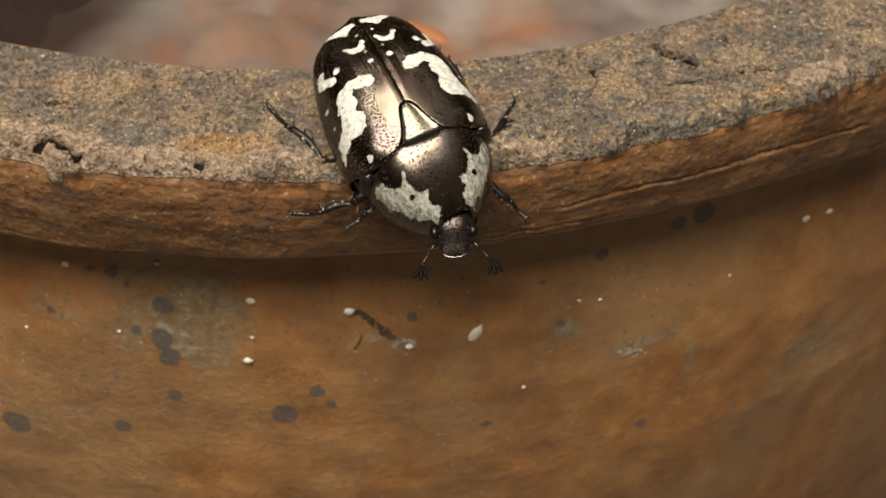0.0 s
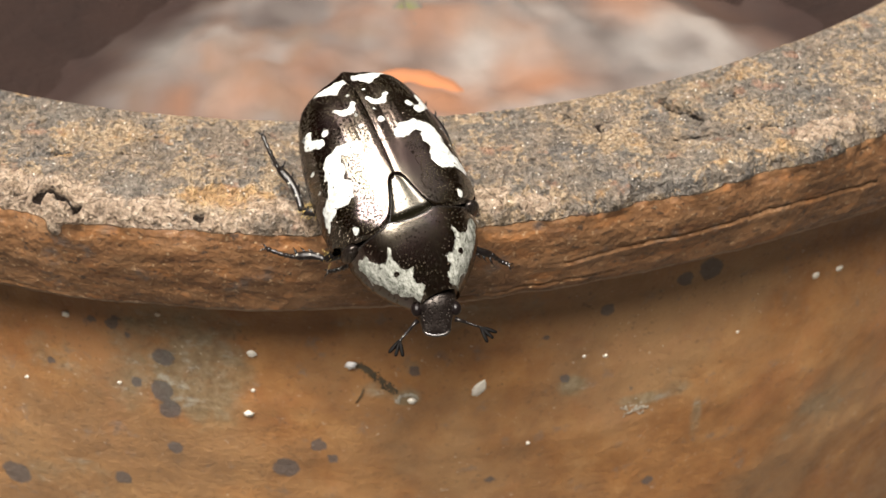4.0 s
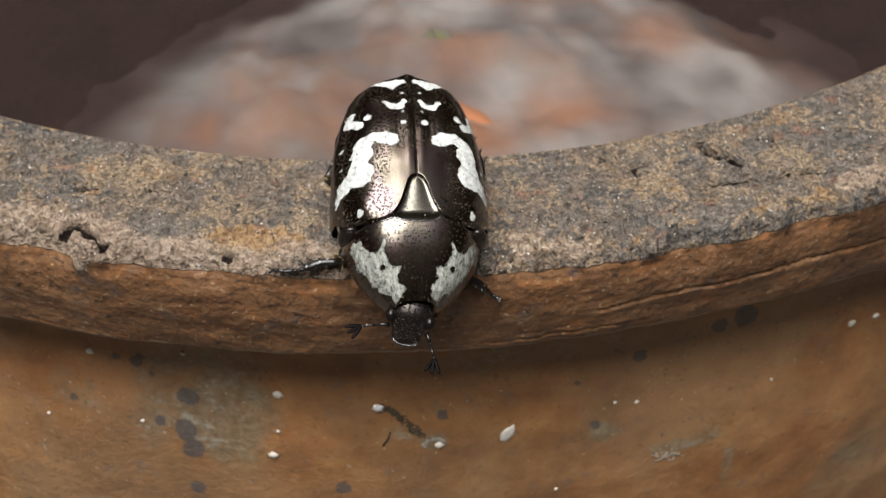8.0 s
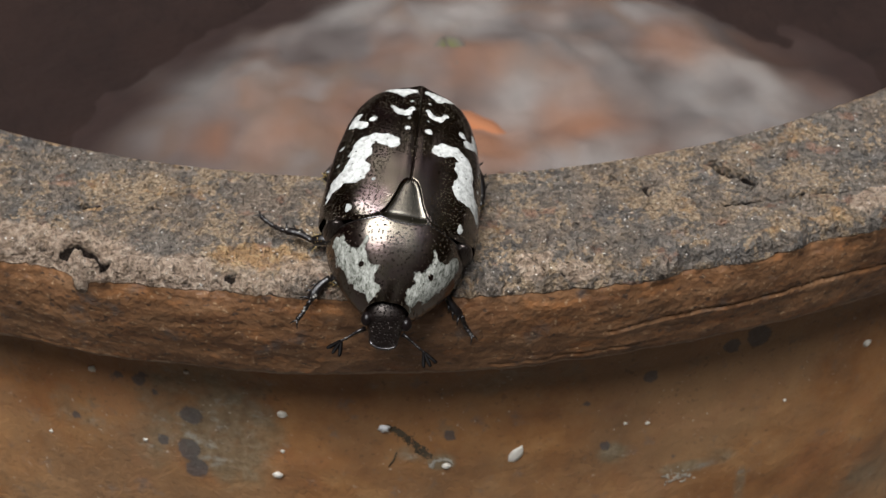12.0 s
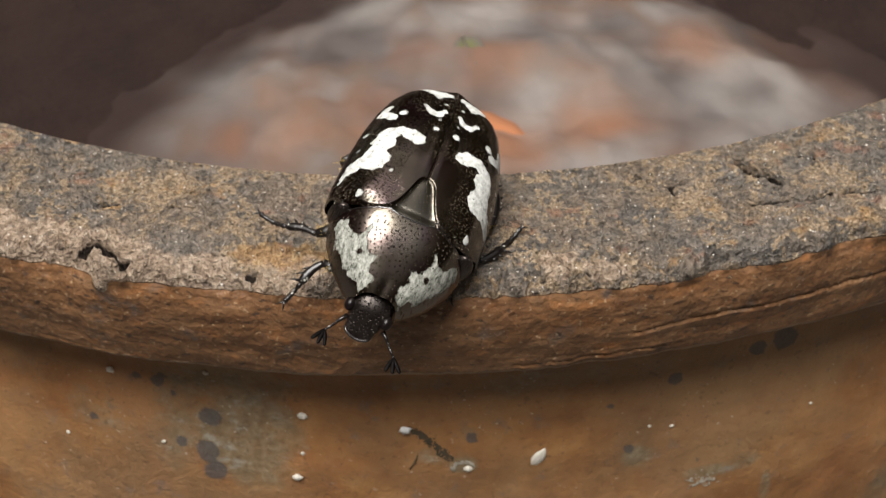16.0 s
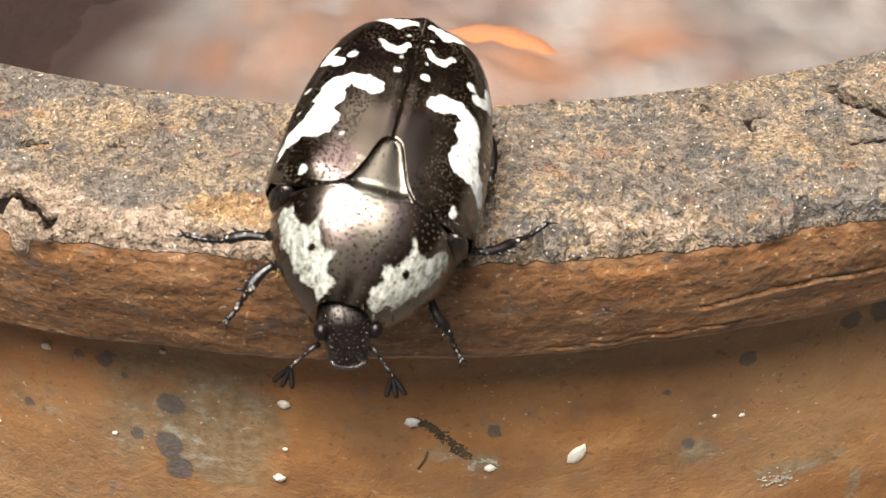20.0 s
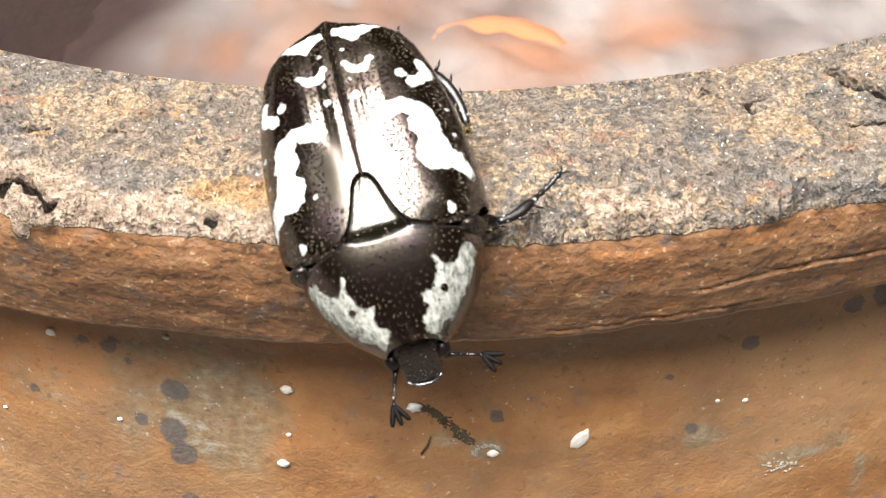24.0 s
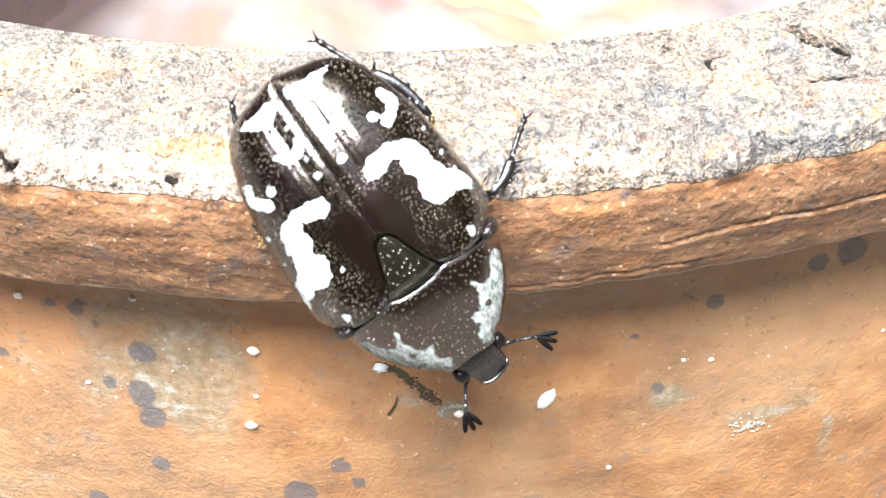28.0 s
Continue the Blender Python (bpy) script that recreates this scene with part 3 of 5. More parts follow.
            # a pale nodule that stands out of the edge
            nodule = math.exp(-((th + 11.5) / 0.38) ** 2 - ((z0 + 0.13) / 0.07) ** 2) if r0 > 9 else 0.0
            r += 0.055 * nodule
            z = z0 + (lump * 0.5 + rough) * upper - depth + 0.35 * jag * lip
            if r0 > 8.6 and z0 < -0.3:
                # the lower edge sags a little and is chipped
                z += smoothstep(-0.3, -0.85, z0) * (interp(th, [-20, -6, 8, 18, 24, 31], [-0.06, -0.04, 0.0, 0.03, 0.0, -0.09]) + (0.012 * noise.noise(Vector((th * 0.8, 0, 2))) + 0.008 * noise.noise(Vector((th * 2.6, 5, 2))) if fine else 0))
            row.append((r * math.sin(a) * C, -r * math.cos(a) * C, (RIM + z) * C))
            b = 1 - smoothstep(-0.13, -0.03, z0) if r0 > 9.15 else 0.0
            if r0 < 8.1:
                b = 0.0
            b = min(max(b - 1.2 * nodule + 0.3 * lip * noise.noise(Vector((th * 0.9, 2.0, 5))), 0), 1)
            kt, kr = th + 0.7 * noise.noise(q * 3.1) + 0.3 * noise.noise(q * 9), r0 + 0.05 * noise.noise(q * 4.3) + 0.025 * noise.noise(q * 13)
            p_list = max(w * (1 - smoothstep(0.75, 1.15, math.hypot((kt - t) / da, (kr - rr) / dr))) for t, rr, da, dr, w in PALE) if fine and r0 > 8.5 else 0.0
            u_list = max(w * (1 - smoothstep(0.4, 1.3, math.hypot((kt - t) / da, (kr - rr) / dr))) for t, rr, da, dr, w in RUST) if fine and r0 > 8 else 0.0
            edge_zone = (0.36 * smoothstep(8.5, 9.0, kr) * (1 - smoothstep(-13, -5, th)) + 0.55 * smoothstep(8.95, 9.12, kr)) * (1 - smoothstep(-2, 7, th)) if fine else 0.3
            pale.append(max(p_list, edge_zone, nodule))
            inner = (1 - smoothstep(7.98, 8.06, r0)) * smoothstep(-0.35, -0.1, z0) if r0 < 8.2 else 0.0
            rust.append(max(u_list, inner * (0.55 + 0.5 * noise.noise(Vector((th * 0.25, 3, 3))))))
            if r0 > 8.5 and z0 > -0.05 and p_list > 0.3:
                x, y, z = row[-1]
                row[-1] = (x, y, z + 0.018 * C * smoothstep(0.4, 0.6, p_list))
            bare.append(b)
            lips.append(0.8 * math.exp(-((z0 + 0.87) / 0.045) ** 2) if r0 > 9 else 0.0)
            pit_shade.append(dark)
        rows.append(row)
    me = grid_mesh("rim", rows, True)
    me.flip_normals()
    me.attributes.new("bare", "FLOAT", "POINT").data.foreach_set("value", bare)
    me.attributes.new("pale", "FLOAT", "POINT").data.foreach_set("value", pale)
    me.attributes.new("lip", "FLOAT", "POINT").data.foreach_set("value", lips)
    me.attributes.new("rust", "FLOAT", "POINT").data.foreach_set("value", rust)
    me.attributes.new("pit_shade", "FLOAT", "POINT").data.foreach_set("value", pit_shade)
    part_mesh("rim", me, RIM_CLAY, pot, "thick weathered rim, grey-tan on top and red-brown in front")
    # body: outer wall, foot, inner wall
    outer = [(8.82, -1.05), (8.84, -1.15)] + [(interp(-z, [1.1, 1.5, 1.9, 2.3, 2.9, 4, 6, 9, 12, 15, 17], [8.84, 8.85, 8.9, 8.99, 9.07, 9.12, 9.05, 8.75, 8.1, 7.2, 6.8]), z) for z in [-1.25 - 0.05 * k for k in range(60)] + [-4.5 - 0.5 * k for k in range(25)] + [-17]]
    near = [-36 + 74 * k / 260 for k in range(261)]
    angles = near + [38 + 286 * k / 100 for k in range(1, 100)]
    rows, stain, blot = [], [], []
    for r0, z0 in outer:
        row = []
        for th in angles:
            a = radians(th)
            q = Vector((r0 * math.sin(a), -r0 * math.cos(a), z0))
            r = r0 + noise.noise(q * 0.6) * 0.03 + noise.noise(q * 3) * 0.012 + noise.noise(q * 11) * 0.004
            row.append((r * math.sin(a) * C, -r * math.cos(a) * C, (RIM + z0) * C))
            k = radians(1) * 8.9
            s = 0.0
            for (t, z, w, h, v) in STAINS:
                s = max(s, v * (1 - smoothstep(0.4, 1.3, math.hypot((th - t) * k / w, (z0 - z) / h))))
            stain.append(s)
            b = 0.0
            for (t, z, w) in BLOTS:
                if abs(th - t) < 3:
                    b = max(b, 1 - smoothstep(0.5, 1.5, math.hypot((th - t) * k, z0 - z) / w))
            blot.append(b)
        rows.append(row)
    me = grid_mesh("body", rows, True)
    me.flip_normals()
    me.attributes.new("stain", "FLOAT", "POINT").data.foreach_set("value", stain)
    me.attributes.new("blot", "FLOAT", "POINT").data.foreach_set("value", blot)
    part_mesh("body", me, WALL_CLAY, pot, "rounded orange-brown clay wall with grey stains")
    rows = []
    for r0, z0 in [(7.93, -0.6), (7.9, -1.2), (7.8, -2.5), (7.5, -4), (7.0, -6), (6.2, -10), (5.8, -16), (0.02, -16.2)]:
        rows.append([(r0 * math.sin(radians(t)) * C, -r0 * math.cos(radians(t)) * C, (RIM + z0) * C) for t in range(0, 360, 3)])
    part_mesh("lining", grid_mesh("lining", rows, True), INNER, pot, "inner wall of the pot, shade put into its dark colour")
    return pot


# stains of the wall: angle, height, half-width, half-height (cm), strength
STAINS = [(-6.3, -2.0, 0.55, 0.7, 0.85), (-7.0, -1.55, 0.8, 0.3, 0.7), (-9.4, -2.0, 0.55, 0.6, 0.55), (3.6, -2.15, 0.35, 0.12, 0.6), (5.0, -2.24, 0.14, 0.10, 1.0), (5.2, -1.95, 0.16, 0.10, 0.6), (14.0, -2.36, 0.16, 0.14, 0.75),
          (18.2, -2.64, 0.35, 0.09, 0.8), (20.0, -2.62, 0.25, 0.12, 0.75), (21.6, -3.05, 0.08, 0.32, 0.75), (30, -3.6, 0.5, 0.4, 0.5), (6, -1.45, 1.5, 0.22, 0.45), (19.0, -1.6, 0.4, 0.12, 0.4), (-14.3, -2.0, 0.35, 0.4, 0.45), (-14, -3.4, 0.7, 0.4, 0.5), (12.0, -1.5, 0.9, 0.15, 0.35)]
# dark blots: angle, height, size (cm)
BLOTS = [(-8.3, -2.23, 0.10), (-7.9, -2.42, 0.10), (-8.14, -1.90, 0.10), (-7.8, -2.85, 0.07), (-1.75, -2.98, 0.12), (0.1, -2.72, 0.07), (0.85, -2.87, 0.05), (-11, -3.3, 0.08), (-9.7, -2.17, 0.05), (-10.9, -1.61, 0.06), (-10.6, -1.56, 0.04), (-10.0, -1.72, 0.035),
         (-17.5, -3.5, 0.14), (18.9, -3.7, 0.06), (16.1, -1.64, 0.07), (12.64, -1.80, 0.04), (22.2, -1.45, 0.12), (20.7, -1.5, 0.08), (-12, -1.6, 0.05), (9.5, -3.3, 0.05), (13.7, -2.26, 0.05), (17.6, -2.52, 0.03), (-14.6, -2.1, 0.05), (5.4, -1.98, 0.05)]


def soil():
    rows = []
    for k in range(26):
        r = 0.05 + 7.42 * k / 25
        rows.append([(r * math.cos(a) * C, r * math.sin(a) * C, (-4.6 + 0.25 * noise.noise(Vector((r * math.cos(a), r * math.sin(a), 0)) * 0.5)
                      + 0.10 * noise.noise(Vector((r * math.cos(a), r * math.sin(a), 4)) * 2)) * C) for a in [2 * math.pi * j / 90 for j in range(90)]])
    me = grid_mesh("soil", rows, True)
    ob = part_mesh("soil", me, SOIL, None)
    ob.location = (AX * C, AY * C, RIM * C)
    tagged(ob, "dark damp soil deep inside the clay pot", "soil", kind="stuff")


def litter_material():
    n = Nodes("pale_litter")
    big = n.noise(70, 2, 0.5, seed=2)
    fine = n.noise(420, 4, 0.6, seed=4)
    col = n.ramp(big, [(0.36, (0.046, 0.038, 0.035)), (0.46, (0.078, 0.066, 0.062)), (0.55, (0.098, 0.072, 0.057)), (0.64, (0.125, 0.108, 0.10))])
    warm = n.ramp(n.noise(80, 2, 0.5, seed=14), [(0.48, 0.0), (0.70, 1.0)])
    col = n.mix(n.math("MULTIPLY", warm, 0.6), col, (0.145, 0.066, 0.032))
    pale = n.ramp(n.noise(85, 2, 0.5, seed=24), [(0.52, 0.0), (0.74, 1.0)])
    col = n.mix(n.math("MULTIPLY", pale, 0.6), col, (0.19, 0.172, 0.16))
    col = n.mix(n.math("MULTIPLY", n.attr("orange"), 0.9), col, (0.175, 0.072, 0.031))
    col = n.mix(n.math("MULTIPLY", n.attr("white"), 0.9), col, (0.205, 0.19, 0.178))
    col = n.mix(n.math("MULTIPLY", fine, 0.35), col, (0.045, 0.037, 0.034))
    # dark edge: soil colour, with the shade inside the pot painted in
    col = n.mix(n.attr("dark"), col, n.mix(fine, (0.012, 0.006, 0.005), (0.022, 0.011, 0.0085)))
    return n.done(col, 0.9, 0.0, n.bump(fine, 0.0006, 0.5), 0.25)


def leaf_material(name, fresh_a, fresh_b, dry):
    """A leaf that is fresh along its middle and withers to the litter's dull colour at its edge."""
    n = Nodes(name)
    fine = n.noise(300, 4, 0.6, seed=len(name))
    core = n.math("ADD", n.attr("core"), n.math("MULTIPLY", n.math("SUBTRACT", fine, 0.5), 0.3))
    return n.done(n.mix(n.ramp(core, [(0.12, 0.0), (0.85, 1.0)]), dry, n.mix(fine, fresh_a, fresh_b)), 0.75, 0.0, n.bump(fine, 0.0002, 0.6), 0.3)


# soft patches of the litter: x, y, size (cm), strength
ORANGE = [(1.4, 7.0, 0.55, 0.9), (2.7, 8.7, 0.4, 0.7), (-2.85, 6.6, 0.4, 0.6), (-2.05, 6.6, 0.45, 0.6), (0.3, 8.0, 0.4, 0.5), (0.2, 6.55, 0.65, 0.95), (4.3, 8.2, 0.5, 0.4), (-1.2, 7.2, 0.4, 0.4), (2.3, 6.2, 0.5, 0.5)]
WHITE = [(-1.35, 9.4, 0.45, 1.0), (0.04, 9.3, 0.5, 0.9), (-3.2, 7.6, 0.6, 0.5), (-3.95, 7.4, 0.4, 0.5), (0.75, 7.5, 0.5, 0.8), (3.3, 7.7, 0.8, 0.8), (1.5, 8.4, 0.4, 0.4), (-0.5, 6.3, 0.5, 0.4), (1.6, 6.1, 0.5, 0.7), (2.9, 6.6, 0.5, 0.5)]
DARK = [(3.25, 7.65, 0.32, 0.6), (-1.9, 8.3, 0.6, 0.4), (2.2, 7.6, 0.5, 0.4), (-2.6, 9.2, 0.6, 0.5), (1.0, 10.2, 0.8, 0.5)]


def litter():
    rows, tones = [], {"orange": [], "white": [], "dark": []}
    for k in range(80):
        row = []
        for j in range(160):
            a = 2 * math.pi * j / 160
            edge = 5.55 + 0.35 * noise.noise(Vector((math.cos(a) * 2, math.sin(a) * 2, 3)))
            r = 0.03 + edge * k / 79
            x, y = 0.5 + r * math.cos(a), 5.9 + r * math.sin(a)
            out = math.hypot(x - AX, y - AY) / 7.3
            if out > 1:
                x, y = AX + (x - AX) / out, AY + (y - AY) / out
            h = -4.0 + 0.16 * noise.noise(Vector((x, y, 0)) * 0.9) + 0.07 * noise.noise(Vector((x, y, 9)) * 3.1) - 0.62 * smoothstep(0.6, 1.0, k / 79)
            row.append(((x - AX) * C, (y - AY) * C, h * C))
            for name, spots in (("orange", ORANGE), ("white", WHITE), ("dark", DARK)):
                u, v = x + 0.25 * noise.noise(Vector((x * 1.5, y * 1.5, 5))), y + 0.25 * noise.noise(Vector((x * 1.5, y * 1.5, 15)))
                # dark grows toward the heap's edge, painting in shade near the wall
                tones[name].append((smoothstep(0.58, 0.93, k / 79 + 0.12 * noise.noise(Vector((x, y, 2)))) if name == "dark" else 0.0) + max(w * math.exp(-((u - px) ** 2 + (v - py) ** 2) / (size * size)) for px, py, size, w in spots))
        rows.append(row)
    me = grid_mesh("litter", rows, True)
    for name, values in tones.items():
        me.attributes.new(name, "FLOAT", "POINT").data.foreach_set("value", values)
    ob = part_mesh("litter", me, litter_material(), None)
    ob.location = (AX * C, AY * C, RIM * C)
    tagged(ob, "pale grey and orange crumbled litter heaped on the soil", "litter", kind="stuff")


def stone(name, x, y, size, flat, material, label, cat, seed, group="", z=-3.95):
    bm = bmesh.new()
    bmesh.ops.create_icosphere(bm, subdivisions=3, radius=1)
    for v in bm.verts:
        d = 1 + 0.25 * noise.noise(v.co * 1.3 + Vector((seed, 0, 0))) + 0.10 * noise.noise(v.co * 3.1 + Vector((0, seed, 0)))
        v.co = Vector((v.co.x * d, v.co.y * d * 0.8, v.co.z * d * flat)) * size * C
    ob = part(name, bm, material, None)
    ob.matrix_world = pose(x * C, y * C, (RIM + z + 0.4 * flat * size) * C, random.Random(seed).uniform(-12, 12), random.Random(seed + 9).uniform(-12, 12), seed * 47 % 360)
    tagged(ob, label, cat, group)
    return ob


def leaf_piece(x, y, w, l, turn, material, label, seed, curl=0.25, z=-3.85):
    """A dry curled leaf with a midrib, 0.4 mm thick."""
    rows = []
    for j in range(19):
        s = j / 18
        half = w * math.sin(math.pi * min(s * 0.97 + 0.015, 1)) ** 0.7 * (1 + 0.12 * noise.noise(Vector((s * 6, seed, 0))))
        rows.append([((-1 + 2 * i / 10) * half * C, (s - 0.5) * l * C, (curl * abs(-1 + 2 * i / 10) ** 1.6 * w + 0.18 * math.sin(s * 3 + seed) * w - 0.02 * math.exp(-((i - 5) / 0.8) ** 2)) * C) for i in range(11)])
    me = grid_mesh("leaf", rows)
    core = [math.sin(math.pi * j / 18) * (1 - abs(-1 + 2 * i / 10) ** 1.5) for j in range(19) for i in range(11)]
    me.attributes.new("core", "FLOAT", "POINT").data.foreach_set("value", core)
    bm = bmesh.new()
    bm.from_mesh(me)
    bmesh.ops.solidify(bm, geom=bm.faces[:], thickness=0.0004)
    ob = part("leaf", bm, material, None)
    ob.matrix_world = pose(x * C, y * C, (RIM + z) * C, 6, -8, turn)
    tagged(ob, label, "leaf")
    bm = bmesh.new()
    tube(bm, [(0, (-0.5 - 0.14) * l * C, 0.05 * w * C), (0, -0.45 * l * C, 0.18 * math.sin(0.15 + seed) * w * C), (0, 0, (0.18 * math.sin(1.5 + seed) * w - 0.01) * C), (0, 0.45 * l * C, (0.18 * math.sin(2.85 + seed) * w) * C)], [0.03 * C, 0.028 * C, 0.02 * C, 0.008 * C], 6)
    part("midrib", bm, material, ob)


def litter_things():
    pink = plain_material("pinkish_shard", (0.07, 0.055, 0.047), (0.10, 0.078, 0.067), 130, 0.85, 0, 0.0003, 0.3)
    red = leaf_material("red_orange_leaf", (0.32, 0.075, 0.014), (0.30, 0.13, 0.035), (0.22, 0.09, 0.042))
    green = leaf_material("green_leaf", (0.060, 0.066, 0.016), (0.080, 0.078, 0.028), (0.072, 0.060, 0.050))
    stone("shard", 2.1, 7.9, 0.3, 0.2, pink, "flat pinkish clay shard lying on the litter", "shard", 1, z=-4.12)
    leaf_piece(0.0, 6.55, 0.62, 1.6, 68, red, "curled red-orange dry leaf lying on the litter", 3, 0.0, -4.03)
    leaf_piece(-0.12, 8.3, 0.20, 0.44, 20, green, "small green leaf lying on the litter", 5, 0.05, -3.97)


def wall_bits():
    """Small pale bits stuck to the pot's wall."""
    pale = plain_material("pale_husk", (0.55, 0.50, 0.42), (0.78, 0.74, 0.66), 900, 0.6, 0, 0.0001, 0.4)
    clear = plain_material("glassy_grain", (0.55, 0.56, 0.55), (0.8, 0.8, 0.8), 1500, 0.15, 0, 0.0001, 0.6)

    def seat(th, z):
        r = interp(-z, [1.1, 1.5, 1.9, 2.3, 2.9, 4], [8.84, 8.85, 8.9, 8.99, 9.07, 9.12])
        a = radians(th)
        q = Vector((r * math.sin(a), -r * math.cos(a), z))
        r += noise.noise(q * 0.6) * 0.03 + noise.noise(q * 3) * 0.012 + noise.noise(q * 11) * 0.004
        return Matrix.Translation(((AX + r * math.sin(a)) * C, (AY - r * math.cos(a)) * C, (RIM + z) * C)) @ pose(0, 0, 0, 90, 0, th)

    bm = bmesh.new()
    bmesh.ops.create_icosphere(bm, subdivisions=3, radius=1)
    for v in bm.verts:
        w = 1 - 0.45 * max(v.co.y, 0)
        v.co = Vector((v.co.x * 0.052 * w, v.co.y * 0.10, v.co.z * 0.022)) * (1 + 0.15 * noise.noise(v.co * 2)) * C
    ob = part("husk", bm, pale, None)
    ob.matrix_world = seat(8.88, -2.21) @ pose(0, 0, 0.012 * C, 0, 0, -28)
    tagged(ob, "small pale seed husk stuck to the pot wall", "husk")
    for k, (th, z, size, m) in enumerate([(-13.4, -1.58, 0.030, pale), (-8.24, -1.45, 0.020, pale), (-3.27, -1.78, 0.036, pale), (-3.3, -2.15, 0.018, pale), (-3.58, -2.38, 0.034, pale), (2.0, -1.88, 0.042, clear), (-10.65, -2.2, 0.018, pale),
                                          (16.0, -2.1, 0.018, pale), (14.8, -2.07, 0.015, pale), (29.3, -1.92, 0.034, pale), (31.0, -1.95, 0.03, pale), (-16.0, -2.3, 0.016, pale), (11.6, -2.9, 0.016, pale), (5.2, -2.27, 0.03, pale), (24.0, -2.2, 0.014, pale)]):
        bm = bmesh.new()
        bmesh.ops.create_icosphere(bm, subdivisions=2, radius=1)
        for v in bm.verts:
            v.co = Vector((v.co.x * 1.15, v.co.y, v.co.z * 0.6)) * (1 + 0.4 * noise.noise(v.co * 1.7 + Vector((k, 0, 0)))) * size * C
        ob = part("grain", bm, m, None)
        ob.matrix_world = seat(th, z) @ pose(0, 0, size * 0.3 * C)
        tagged(ob, "glassy clear grain stuck to the pot wall" if m == clear else "tiny pale mineral grain stuck to the pot wall", "grain", "grains on the pot wall")
    # two crumbly dark scabs with a thin twig
    moss = plain_material("dark_crumbly_moss", (0.028, 0.024, 0.017), (0.10, 0.078, 0.05), 900, 0.95, 0, 0.0003, 0.2)
    bm = bmesh.new()
    rnd = random.Random(8)
    for k in range(330):
        f = rnd.random()
        th, z = interp(f, [0, 0.45, 0.75, 1], [2.2, 2.95, 3.7, 4.3]), interp(f, [0, 0.45, 0.75, 1], [-1.87, -1.96, -2.08, -2.17])
        wide = interp(f, [0, 0.4, 0.6, 1], [0.008, 0.014, 0.018, 0.016])
        q = seat(th + rnd.gauss(0, wide) * 6, z + rnd.gauss(0, wide))
        bmesh.ops.create_icosphere(bm, subdivisions=1, radius=1, matrix=q @ Matrix.Diagonal((rnd.uniform(0.006, 0.017) * C, rnd.uniform(0.006, 0.014) * C, rnd.uniform(0.003, 0.008) * C, 1)))
    ob = part("moss", bm, moss, None)
    bm = bmesh.new()
    for k in range(110):
        if k % 2:
            q = seat(17.9 + rnd.gauss(0, 0.37), -2.74 + rnd.gauss(0, 0.03))
        else:
            turn = radians(rnd.uniform(-10, 200))
            q = seat(4.95 + 0.52 * math.cos(turn) + rnd.gauss(0, 0.05), -2.27 + 0.06 * math.sin(turn) + rnd.gauss(0, 0.008))
        bmesh.ops.create_icosphere(bm, subdivisions=1, radius=1, matrix=q @ pose(0, 0, 0, rnd.uniform(-20, 20), rnd.uniform(-20, 20), rnd.uniform(0, 180)) @ Matrix.Diagonal((rnd.uniform(0.008, 0.022) * C, rnd.uniform(0.006, 0.014) * C, rnd.uniform(0.003, 0.007) * C, 1)))
    crust = plain_material("grey_lime_crust", (0.17, 0.145, 0.105), (0.38, 0.35, 0.29), 900, 0.85, 0, 0.0003, 0.3)
    tagged(part("lime_crust", bm, crust, None), "crumbly pale grey lime crust on the pot wall", "crust", kind="stuff")
    tagged(ob, "dark crumbly line of dry moss on the pot wall", "moss", kind="stuff")
    bm = bmesh.new()
    a, b = seat(2.22, -2.26) @ Vector((0, 0, 0.006 * C)), seat(2.63, -2.12) @ Vector((0, 0, 0.01 * C))
    tube(bm, [a, (a + b) / 2 + Vector((0.012 * C, 0, 0)), b], [0.006 * C, 0.008 * C, 0.004 * C], 6)
    ob = part("twig", bm, moss, None)
    tagged(ob, "tiny dark bent fibre stuck to the pot wall", "fibre")


ground()
yard_walls()
pot = clay_pot()
soil()
litter()
litter_things()
wall_bits()


# ---- the beetle ----
def wing_width(y):
    return interp(y, [-1.08, -1.045, -1.015, -0.98, -0.93, -0.85, -0.7, -0.5, -0.3, 0, 0.12, 0.2, 0.27], [0.012, 0.13, 0.25, 0.325, 0.385, 0.435, 0.49, 0.535, 0.56, 0.578, 0.572, 0.545, 0.50])


def back_height(y):
    return sum(back_line(y + 0.03 * k) for k in (-2, -1, 0, 1, 2)) / 5


def back_line(y):
    return interp(y, [-1.06, -0.97, -0.85, -0.72, -0.55, -0.3, -0.08, 0.10, 0.25, 0.35, 0.45, 0.53, 0.62, 0.75, 0.90], [0.46, 0.545, 0.60, 0.645, 0.69, 0.716, 0.722, 0.715, 0.703, 0.680, 0.644, 0.603, 0.556, 0.481, 0.36])


def prono_width(y):
    return interp(y, [0.18, 0.26, 0.33, 0.45, 0.55, 0.62, 0.7, 0.76, 0.82], [0.48, 0.50, 0.495, 0.455, 0.395, 0.34, 0.258, 0.185, 0.135])


def dome(x, y, w, base):
    q = min(abs(x) / w, 1.0)
    return base + (back_height(y) - base) * (1 - q ** 3.1) ** 0.6


